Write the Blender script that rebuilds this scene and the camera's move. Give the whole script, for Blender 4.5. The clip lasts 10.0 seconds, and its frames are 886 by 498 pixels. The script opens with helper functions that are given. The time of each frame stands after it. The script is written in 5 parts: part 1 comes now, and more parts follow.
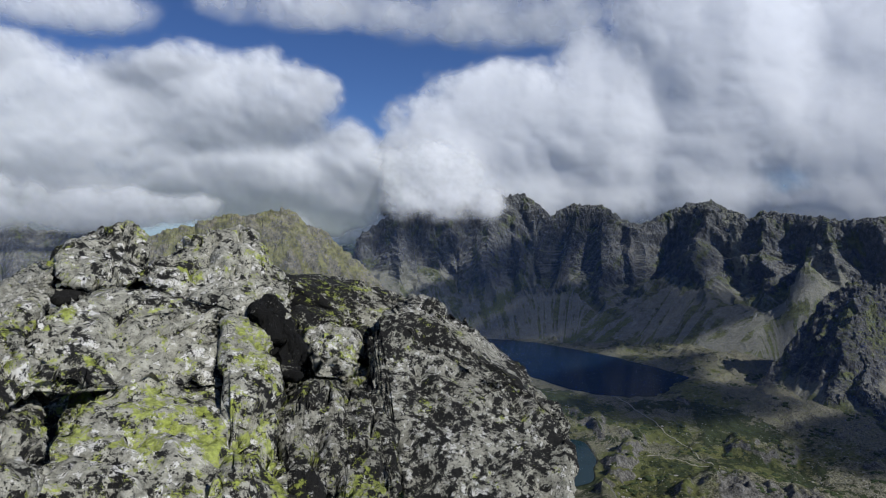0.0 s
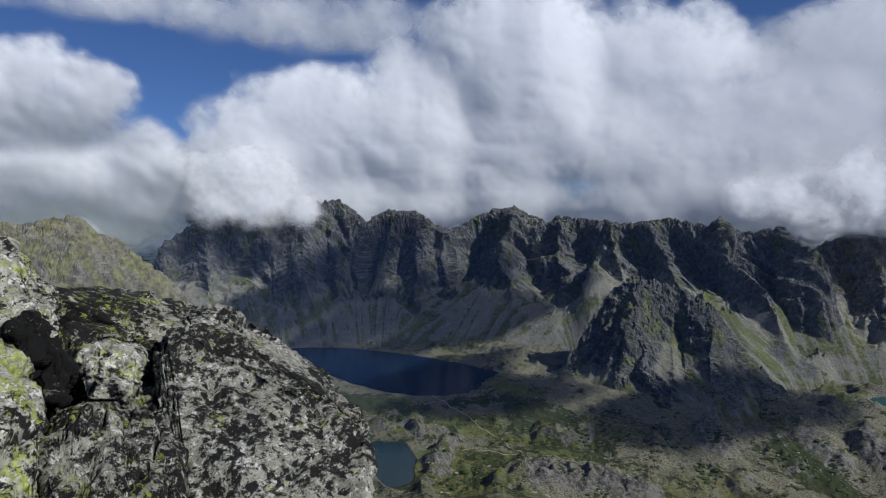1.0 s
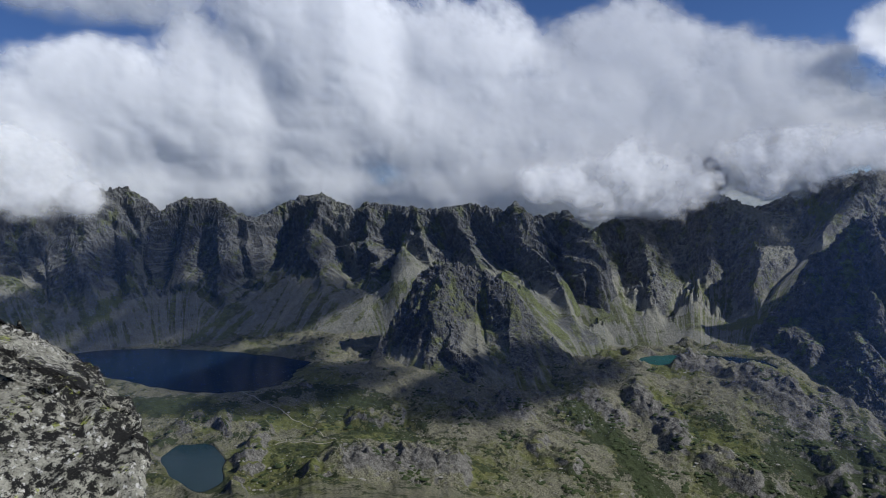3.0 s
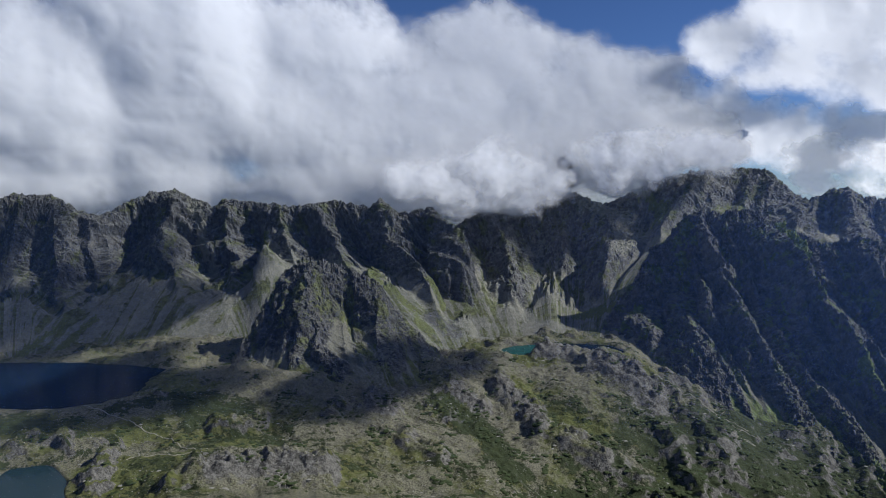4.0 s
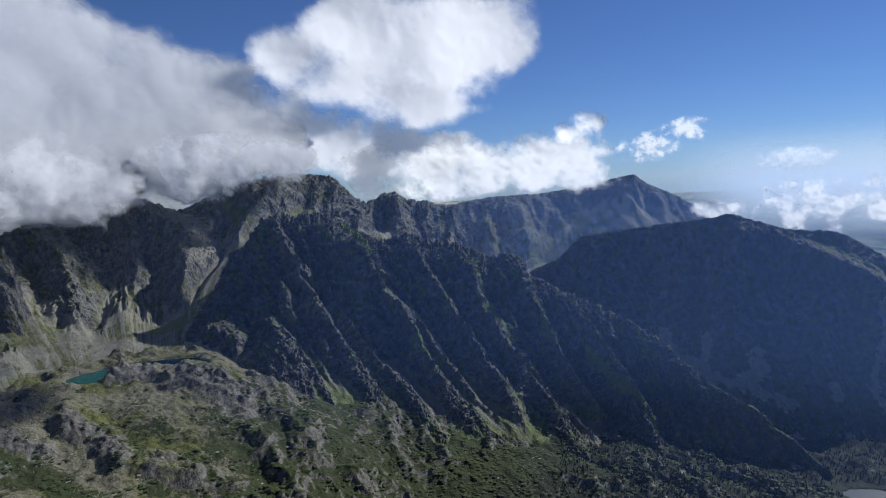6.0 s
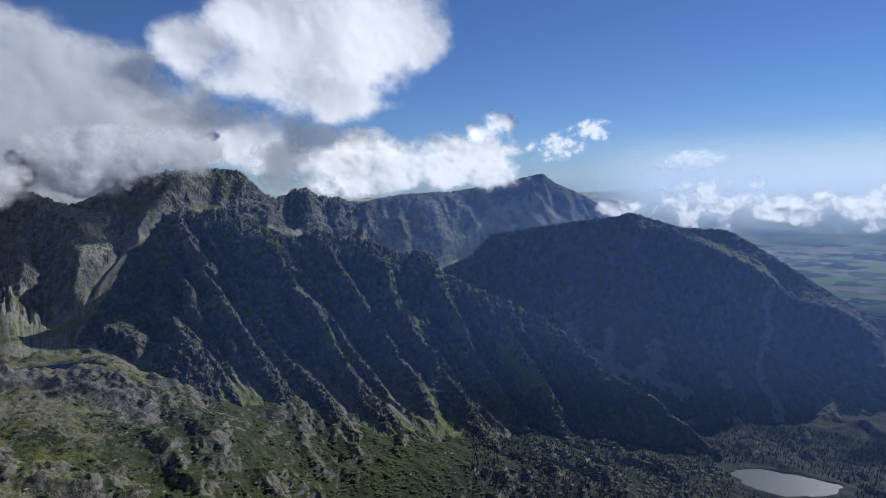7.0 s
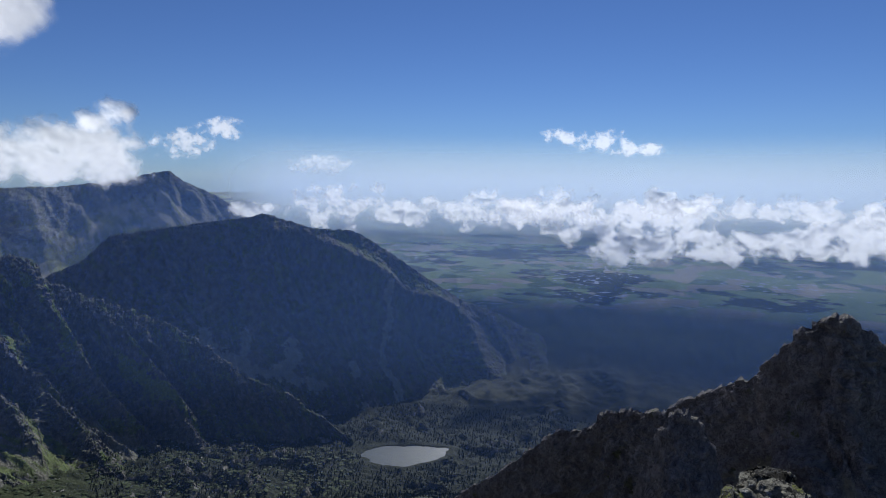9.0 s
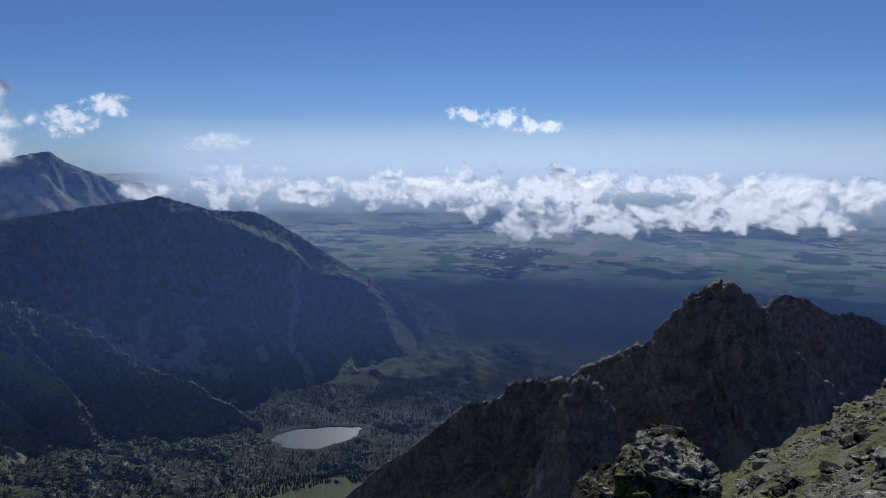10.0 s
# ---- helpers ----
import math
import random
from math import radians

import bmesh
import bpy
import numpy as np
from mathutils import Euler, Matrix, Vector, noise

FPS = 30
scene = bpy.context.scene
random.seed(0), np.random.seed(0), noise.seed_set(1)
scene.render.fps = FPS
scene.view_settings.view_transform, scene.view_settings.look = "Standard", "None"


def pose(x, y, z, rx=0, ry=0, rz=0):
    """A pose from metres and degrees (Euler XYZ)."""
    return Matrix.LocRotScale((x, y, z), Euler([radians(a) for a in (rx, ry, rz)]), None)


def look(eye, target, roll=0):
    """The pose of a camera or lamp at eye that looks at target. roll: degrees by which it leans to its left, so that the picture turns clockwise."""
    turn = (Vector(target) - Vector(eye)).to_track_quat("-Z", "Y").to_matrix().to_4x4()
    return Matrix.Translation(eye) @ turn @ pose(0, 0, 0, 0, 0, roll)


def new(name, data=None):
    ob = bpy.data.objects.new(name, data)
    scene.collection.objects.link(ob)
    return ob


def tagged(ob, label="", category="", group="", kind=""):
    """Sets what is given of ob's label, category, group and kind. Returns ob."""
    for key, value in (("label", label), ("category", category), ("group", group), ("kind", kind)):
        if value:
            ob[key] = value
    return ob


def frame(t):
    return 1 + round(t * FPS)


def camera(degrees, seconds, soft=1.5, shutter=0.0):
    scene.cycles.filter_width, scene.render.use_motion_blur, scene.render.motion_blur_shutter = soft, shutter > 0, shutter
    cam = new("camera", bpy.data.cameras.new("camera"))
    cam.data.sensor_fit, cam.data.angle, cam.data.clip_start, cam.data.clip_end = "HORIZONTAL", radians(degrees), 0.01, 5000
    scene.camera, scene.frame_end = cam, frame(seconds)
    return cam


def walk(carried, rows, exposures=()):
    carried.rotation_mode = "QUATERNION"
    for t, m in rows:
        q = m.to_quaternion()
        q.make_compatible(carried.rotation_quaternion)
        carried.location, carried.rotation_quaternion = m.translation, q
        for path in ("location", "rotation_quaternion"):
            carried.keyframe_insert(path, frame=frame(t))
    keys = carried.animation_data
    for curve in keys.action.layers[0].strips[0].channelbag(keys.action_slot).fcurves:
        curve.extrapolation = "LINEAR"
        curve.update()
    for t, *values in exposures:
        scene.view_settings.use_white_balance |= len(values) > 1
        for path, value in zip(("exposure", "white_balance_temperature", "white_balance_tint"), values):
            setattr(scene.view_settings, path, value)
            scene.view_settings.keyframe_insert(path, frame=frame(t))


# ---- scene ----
cam = camera(68.40, 10.0, 1.0)
walk(cam, [
    (0.0, pose(0.000, 0.000, 0.000, 87.50, 0.78, 0.00)),
    (0.5, pose(0.047, -0.007, -0.004, 87.44, 1.44, -7.85)),
    (1.0, pose(0.100, -0.020, -0.012, 87.72, 1.31, -16.07)),
    (1.5, pose(0.140, -0.030, -0.025, 87.60, 1.55, -20.74)),
    (2.0, pose(0.180, -0.040, -0.040, 87.30, 2.09, -24.01)),
    (2.2, pose(0.190, -0.042, -0.050, 87.88, 2.01, -24.78)),
    (3.3, pose(0.228, -0.045, -0.100, 85.98, 1.64, -36.05)),
    (3.5, pose(0.233, -0.045, -0.105, 86.63, 1.39, -37.93)),
    (4.0, pose(0.245, -0.050, -0.110, 85.39, 1.95, -44.58)),
    (4.5, pose(0.258, -0.060, -0.110, 84.06, 0.80, -52.70)),
    (5.0, pose(0.268, -0.070, -0.110, 84.82, 1.86, -60.52)),
    (5.5, pose(0.280, -0.090, -0.110, 84.89, 2.20, -71.59)),
    (5.7, pose(0.285, -0.100, -0.110, 84.60, 2.36, -76.10)),
    (6.8, pose(0.310, -0.170, -0.110, 84.32, 1.82, -86.00)),
    (7.0, pose(0.312, -0.180, -0.112, 83.94, 1.62, -88.16)),
    (7.5, pose(0.318, -0.190, -0.115, 84.23, 0.84, -97.04)),
    (8.0, pose(0.318, -0.188, -0.120, 83.75, -0.05, -107.21)),
    (8.5, pose(0.316, -0.180, -0.125, 83.77, -0.59, -114.84)),
    (9.0, pose(0.314, -0.170, -0.130, 83.77, -0.72, -119.44)),
    (9.5, pose(0.314, -0.170, -0.130, 83.89, -0.77, -118.40)),
    (10.0, pose(0.314, -0.175, -0.130, 81.93, -0.19, -127.68)),
], [(0.0, 0.0), (2.2, 0.0), (4.0, 0.1), (6.0, 0.12), (8.0, 0.0), (10.0, -0.1)])

# ---- sky, sun ----
SUN_BEARING, SUN_HEIGHT = 134, 37
world = bpy.data.worlds.new("sky")
scene.world = world
world.use_nodes = True
wn = world.node_tree.nodes
sky = wn.new("ShaderNodeTexSky")
sky.sky_type, sky.sun_disc = "NISHITA", False
sky.sun_elevation, sky.sun_rotation = radians(SUN_HEIGHT), radians(SUN_BEARING)
sky.altitude, sky.air_density, sky.dust_density, sky.ozone_density = 2400, 1.0, 0.0, 3.0
tone = wn.new("ShaderNodeMix")
tone.data_type, tone.blend_type = "RGBA", "MULTIPLY"
tone.inputs["Factor"].default_value, tone.inputs[7].default_value = 1.0, (0.70, 0.93, 1.38, 1)
world.node_tree.links.new(sky.outputs[0], tone.inputs[6])
world.node_tree.links.new(tone.outputs[2], wn["Background"].inputs[0])
wn["Background"].inputs[1].default_value = 0.05
sun = new("sun", bpy.data.lights.new("sun", "SUN"))
sun.data.energy, sun.data.angle, sun.data.color = 4.3, radians(0.5), (0.985, 0.97, 0.925)
sun.matrix_world = look((0, 0, 0), (-math.sin(radians(SUN_BEARING)) * math.cos(radians(SUN_HEIGHT)),
                                    -math.cos(radians(SUN_BEARING)) * math.cos(radians(SUN_HEIGHT)), -math.sin(radians(SUN_HEIGHT))))

# ---- noise on arrays ----
RNG = np.random.RandomState(7)
PERM = RNG.permutation(512)
PERM = np.concatenate([PERM, PERM, PERM])
GRAD = RNG.normal(size=(512, 3))
GRAD /= np.linalg.norm(GRAD, axis=1)[:, None]


def perlin(p):
    """Gradient noise, about -1 to 1, at the points p (n, 3)."""
    i = np.floor(p).astype(np.int64)
    f = p - i
    w = f * f * f * (f * (f * 6 - 15) + 10)
    i = i & 511
    total = np.zeros(len(p))
    for dx in (0, 1):
        for dy in (0, 1):
            for dz in (0, 1):
                h = PERM[PERM[PERM[(i[:, 0] + dx) & 511] + ((i[:, 1] + dy) & 511)] + ((i[:, 2] + dz) & 511)] & 511
                g = GRAD[h]
                d = (f[:, 0] - dx) * g[:, 0] + (f[:, 1] - dy) * g[:, 1] + (f[:, 2] - dz) * g[:, 2]
                total += d * (w[:, 0] if dx else 1 - w[:, 0]) * (w[:, 1] if dy else 1 - w[:, 1]) * (w[:, 2] if dz else 1 - w[:, 2])
    return total * 1.7


def fbm(p, octaves=5, gain=0.5):
    total, amp = np.zeros(len(p)), 1.0
    for k in range(octaves):
        total += amp * perlin(p * 2.03 ** k + 17.3 * k)
        amp *= gain
    return total


def ridged(p, octaves=4, gain=0.5):
    """Sharp-crested noise, 0 to about 1."""
    total, amp, norm = np.zeros(len(p)), 1.0, 0.0
    for k in range(octaves):
        total += amp * (1 - np.abs(perlin(p * 2.07 ** k + 9.1 * k)))
        norm += amp
        amp *= gain
    return total / norm


def smooth(x, a, b):
    u = np.clip((x - a) / (b - a), 0, 1)
    return u * u * (3 - 2 * u)


def mesh_of(name, verts, faces, material, shade=True):
    """A mesh from arrays: verts (n, 3), faces (m, 4) or (m, 3)."""
    me = bpy.data.meshes.new(name)
    verts, faces = np.asarray(verts, np.float32), np.asarray(faces, np.int32)
    k = faces.shape[1]
    me.vertices.add(len(verts))
    me.vertices.foreach_set("co", verts.ravel())
    me.loops.add(faces.size)
    me.loops.foreach_set("vertex_index", faces.ravel())
    me.polygons.add(len(faces))
    me.polygons.foreach_set("loop_start", np.arange(0, faces.size, k, dtype=np.int32))
    me.update(calc_edges=True)
    me.validate()
    me.polygons.foreach_set("use_smooth", np.full(len(me.polygons), shade))
    me.materials.append(material)
    return me


def grid_faces(rows, cols, wrap=False):
    a = np.arange(rows * cols).reshape(rows, cols)
    b = np.concatenate([a, a[:, :1]], 1) if wrap else a
    return np.stack([b[:-1, :-1], b[1:, :-1], b[1:, 1:], b[:-1, 1:]], -1).reshape(-1, 4)


def grid_normals(g):
    """Unit normals of a grid of points (rows, cols, 3)."""
    n = np.cross(np.gradient(g, axis=1), np.gradient(g, axis=0))
    return n / (np.linalg.norm(n, axis=2)[..., None] + 1e-9)


def line_at(table, bearings, blur=0.0):
    """Distance and height of a line of (bearing, distance, height) at the bearings; blur in degrees rounds its bends."""
    b, r, z = np.array(table, float).T
    if not blur:
        return np.interp(bearings, b, r), np.interp(bearings, b, z)
    rr, zz = 0, 0
    for k in (-1.5, -1, -0.5, 0, 0.5, 1, 1.5):
        w = math.exp(-k * k)
        rr, zz = rr + w * np.interp(bearings + k * blur, b, r), zz + w * np.interp(bearings + k * blur, b, z)
    norm = sum(math.exp(-k * k) for k in (-1.5, -1, -0.5, 0, 0.5, 1, 1.5))
    return rr / norm, zz / norm


def place(bearings, r, z):
    a, r, z = np.broadcast_arrays(np.radians(bearings), r, z)
    return np.stack([r * np.sin(a), r * np.cos(a), z], -1)


def spread(lines, counts):
    """Rows of distance and height between neighbouring lines [(r, z), ...]; also how far down each row lies."""
    rr, zz, vv = [], [], []
    for k, n in enumerate(counts):
        (r0, z0), (r1, z1) = lines[k], lines[k + 1]
        for u in np.arange(n) / n:
            rr.append(r0 + (r1 - r0) * u), zz.append(z0 + (z1 - z0) * u), vv.append(k + u)
    rr.append(lines[-1][0]), zz.append(lines[-1][1]), vv.append(len(counts))
    return np.array(rr), np.array(zz), np.array(vv)


def envelope(h, rise):
    """The lower envelope of a field along its rows: no flank is steeper than rise (metres a column)."""
    for d in (1, 2, 4, 8, 16, 32):
        h[:, d:] = np.minimum(h[:, d:], h[:, :-d] + rise * d)
        h[:, :-d] = np.minimum(h[:, :-d], h[:, d:] + rise * d)
    return h


def erode(h, shift, rise, cut, rounds=5):
    """Let water run down the rows of a field and cut branching gullies; shift: columns that the fall line moves aside at each row."""
    rows, cols = h.shape
    here = np.arange(cols)
    for turn in range(rounds):
        area = np.ones(h.shape)
        for i in range(rows - 1):
            base = np.floor(here + shift[i] + (i * 0.618 + turn * 0.37) % 1.0)
            cand = np.clip(base + np.array((-2, -1, 0, 1, 2))[:, None], 0, cols - 1).astype(int)
            pick = cand[np.argmin(h[i + 1][cand], 0), here]
            area[i + 1] += np.bincount(pick, area[i], cols)
        h = envelope(h - cut / rounds * np.minimum(np.sqrt(area / 900.0), 1.6), rise)
    down = np.clip(np.rint(here + shift), 0, cols - 1).astype(int)
    up = np.clip(np.rint(here - shift), 0, cols - 1).astype(int)
    for turn in range(3):
        above, below = np.take_along_axis(h[:-2], up[:-1], 1), np.take_along_axis(h[2:], down[1:], 1)
        h[1:-1] = 0.3 * above + 0.4 * h[1:-1] + 0.3 * below
    return h


def near_line(pts, bb, ee):
    """How far each direction lies from a line of (bearing, height angle), in degrees."""
    best = np.full(bb.shape, 99.0)
    ends = np.array(pts, float)
    close = (bb > ends[:, 0].min() - 4) & (bb < ends[:, 0].max() + 4) & (ee > ends[:, 1].min() - 4) & (ee < ends[:, 1].max() + 4)
    bb, ee, found = bb[close], ee[close], best[close]
    for (b0, e0), (b1, e1) in zip(pts[:-1], pts[1:]):
        db, de = b1 - b0, e1 - e0
        t = np.clip(((bb - b0) * db + (ee - e0) * de) / (db * db + de * de + 1e-9), 0, 1)
        found = np.minimum(found, np.hypot(bb - b0 - t * db, ee - e0 - t * de))
    best[close] = found
    return best


def massif(name, label, lines, counts, step, material, gully=60.0, depth=60.0, slant=((0, 0),), crag=6.0, jag=5.0, back=350.0, seed=0.0, soft=0.3, unit=1.0, fans=((0, 0.9),), sag=0.0, flank=0.8, spurs=(), marks=()):
    """A mountain: its face hangs from the crest (the first line) over the lines below it, its back falls away behind.
    gully: width of the gullies in metres, depth: how deep they cut, slant: (bearing, degrees aside for a degree down) of the fall lines, crag: size of the rock steps,
    jag: teeth on the crest, soft: how much of the gullies goes on below the second line, fans: (bearing, how far down the scree begins), sag: how hollow the face is,
    flank: steepness of the gullies' sides, spurs: (height in metres, width in degrees, line of directions), marks: (kind, width in degrees, line of directions)."""
    b = np.arange(lines[0][0][0], lines[0][-1][0], step)
    got = [line_at(lines[0], b)] + [line_at(t, b, 0.8) for t in lines[1:]]
    r0, z0 = got[0]
    tooth = ridged(np.stack([b * 0, b * 0 + seed, np.arange(len(b)) * step * r0 / 57.3 / 46 / unit], -1), 5, 0.68)
    taper = smooth(b, b[0], b[0] + 1.5) * (1 - smooth(b, b[-1] - 1.5, b[-1]))
    teeth = jag * taper * (tooth - 0.68) * 3
    for k in range(1, len(lines) - 1):
        r1, z1 = got[k]
        w = fbm(np.stack([b * 0.4, b * 0 + seed, b * 0 + k], -1), 2, 0.5) * taper
        got[k] = (r1 + 45 * unit * w, z1 + 42 * unit * w)
    got.append((got[-1][0] - 110 * unit, got[-1][1] - 100 * unit))
    rear = [(r0 + back, z0 - back * 0.9), (r0 + back * 0.4, z0 - back * 0.42), (r0 + back * 0.12, z0 - back * 0.13)]
    got = rear + got
    counts = [3, 4, 5] + list(counts) + [3]
    top = 12
    r, z, v = spread(got, counts)
    z = z - sag * np.where(v < 3, 0, np.sin(np.pi * np.clip(v - 3, 0, 1)))[:, None]
    bb = np.broadcast_to(b, r.shape)
    ee = np.degrees(np.arctan2(z, r))
    g = place(bb, r, z)
    n = grid_normals(g)
    n[n[..., 2] < 0] *= -1
    v = np.broadcast_to((v - 3)[:, None], r.shape)
    g[..., 2] += teeth[None, :] * np.where(v < 0, np.clip(1 + v / 2, 0, 1), np.exp(-(v / 0.07) ** 2))
    arc = np.broadcast_to(b * r0.mean() / 57.3 / unit, r.shape)
    drop = (np.broadcast_to(z0, r.shape) - z) / unit
    side = (taper * np.clip((z0 - got[-2][1]) / 420 / unit, 0.12, 1))[None, :]
    last = len(lines) - 1
    # gullies: a noisy face with its spurs, cut by running water
    aside = np.interp(b, *np.array(slant, float).T)
    face = slice(top, None)
    across = arc[face] + aside[None, :] * (ee[face] - ee[top]) * r0.mean() / 57.3 / unit
    q = np.stack([across, drop[face] * 0.45, np.full(across.shape, seed * 37.0)], -1).reshape(-1, 3)
    bend = fbm(q / (gully * 5), 3)[:, None] * gully * (1.6, 0, 0)
    h = (1.1 * fbm((q + bend) / (gully * 4), 3, 0.55) + 0.35 * fbm((q + bend) / gully, 4, 0.6)).reshape(across.shape) * depth * 0.55
    for height, width, pts in spurs:
        h += height / unit * np.clip(1 - near_line(pts, bb[face], ee[face]) / width, 0, 1)
    shift = aside[None, :] * -np.diff(ee[face], axis=0) / step
    dx = radians(step) * r0.mean() / unit
    h = erode(h, shift, flank * dx, depth)
    h = h - np.percentile(h, 88)
    wide = h.copy()
    for d in (3, 7):
        wide[:, d:-d] = (wide[:, :-2 * d] + wide[:, d:-d] + wide[:, 2 * d:]) / 3
    low = np.zeros(r.shape)
    low[face] = np.clip(-wide / depth, -0.5, 2.0)
    cut = np.zeros(r.shape)
    cut[face] = h
    pos = g.reshape(-1, 3) / unit
    warp = np.stack([fbm(pos / 60 + k * 31 + seed, 3) for k in range(3)], -1)
    rock = 1.5 * (ridged(pos / (44, 44, 80) + 0.6 * warp + seed, 5, 0.62) - 0.66) * 2 + 0.6 * fbm(pos / 22 + seed, 4, 0.6)
    step_n = 1.1 * (ridged(pos / (17, 17, 21) + 0.5 * warp + seed * 2, 3, 0.6) - 0.62)
    rock = (rock + step_n).reshape(r.shape)
    begin = np.interp(b, *np.array(fans, float).T)[None, :]
    fan = v - begin + 0.32 * (low - 0.45) + 0.07 * fbm(np.stack([across.mean(0)[None, :] + 0 * r, drop, 0 * r], -1).reshape(-1, 3) / gully / 0.8, 4).reshape(r.shape)
    env = smooth(v, 0.0, 0.22) * (1 - (1 - soft) * smooth(fan, 0.0, 0.45)) * np.where(v < 0, 0, 1)
    env = env * (1 - smooth(v, last - (0.6 if last == 1 else 0.3), last))
    hard = np.where(v < 0, 0.25, 0.10 + 0.9 * (1 - smooth(fan, -0.1, 0.1)) * (1 - smooth(v, last - 0.1, last)))
    g = g + n * (unit * cut * env * side + crag * rock * hard * side)[..., None]
    me = mesh_of(name, g.reshape(-1, 3), grid_faces(*r.shape)[:, ::-1], material, False)
    kinds = {"turf": np.zeros(r.shape), "grit": np.zeros(r.shape), "bare": np.zeros(r.shape)}
    for kind, width, pts in marks:
        kinds[kind] = np.maximum(kinds[kind], 1 - near_line(pts, bb, ee) / width / 2)
    flow = np.zeros(r.shape)
    flow[face] = across
    for key, value in (("fan", fan), ("flow", flow * unit), ("drop", drop * unit), ("low", low), *kinds.items()):
        me.attributes.new(key, "FLOAT", "POINT").data.foreach_set("value", value.astype(np.float32).ravel())
    return tagged(new(name, me), label, "mountain")


# ---- materials ----
class Nodes:
    """Short ways to build a node material."""

    def __init__(self, name, rough=0.9):
        self.mat = bpy.data.materials.new(name)
        self.mat.use_nodes = True
        self.tree = self.mat.node_tree
        self.bsdf = self.tree.nodes["Principled BSDF"]
        self.bsdf.inputs["Roughness"].default_value = rough
        self.bsdf.inputs["Specular IOR Level"].default_value = 0.25
        self.pos = self.add("ShaderNodeNewGeometry")

    def add(self, kind, **props):
        n = self.tree.nodes.new(kind)
        for k, v in props.items():
            if k == "operation":
                n.operation = v
            elif k == "data_type":
                n.data_type = v
            elif k == "blend_type":
                n.blend_type = v
        return n

    def link(self, a, b):
        self.tree.links.new(a, b)

    def put(self, socket, value):
        if isinstance(value, bpy.types.NodeSocket):
            self.link(value, socket)
        else:
            socket.default_value = value

    def math(self, op, a, b=0.0, clamp=False):
        n = self.add("ShaderNodeMath", operation=op)
        n.use_clamp = clamp
        self.put(n.inputs[0], a), self.put(n.inputs[1], b)
        return n.outputs[0]

    def coords(self, scale=(1, 1, 1), source=None):
        n = self.add("ShaderNodeMapping")
        n.inputs["Scale"].default_value = scale
        self.link(source or self.pos.outputs["Position"], n.inputs[0])
        return n.outputs[0]

    def noise(self, size, detail=6.0, rough=0.6, vec=None, distort=0.0):
        n = self.add("ShaderNodeTexNoise")
        n.inputs["Scale"].default_value = 1 / size
        n.inputs["Detail"].default_value, n.inputs["Roughness"].default_value, n.inputs["Distortion"].default_value = detail, rough, distort
        self.link(vec or self.pos.outputs["Position"], n.inputs["Vector"])
        return n.outputs["Fac"]

    def cells(self, size, vec=None, feature="F1", out="Distance"):
        n = self.add("ShaderNodeTexVoronoi")
        n.feature = feature
        n.inputs["Scale"].default_value = 1 / size
        self.link(vec or self.pos.outputs["Position"], n.inputs["Vector"])
        return n.outputs[out]

    def ramp(self, fac, lo, hi):
        n = self.add("ShaderNodeMapRange")
        n.interpolation_type = "SMOOTHSTEP"
        n.inputs["From Min"].default_value, n.inputs["From Max"].default_value = lo, hi
        self.put(n.inputs["Value"], fac)
        return n.outputs[0]

    def mix(self, fac, a, b, how="MIX"):
        n = self.add("ShaderNodeMix", data_type="RGBA", blend_type=how)
        self.put(n.inputs["Factor"], fac)
        for s, c in ((n.inputs[6], a), (n.inputs[7], b)):
            if isinstance(c, tuple) and len(c) == 3:
                c = (*c, 1)
            self.put(s, c)
        return n.outputs[2]

    def bump(self, height, dist, strength=1.0):
        n = self.add("ShaderNodeBump")
        n.inputs["Distance"].default_value, n.inputs["Strength"].default_value = dist, strength
        self.link(height, n.inputs["Height"])
        self.link(n.outputs[0], self.bsdf.inputs["Normal"])

    def steep(self):
        n = self.add("ShaderNodeSeparateXYZ")
        self.link(self.pos.outputs["Normal"], n.inputs[0])
        return n.outputs[2]

    def colour(self, c):
        self.put(self.bsdf.inputs["Base Color"], c)
        return self.mat


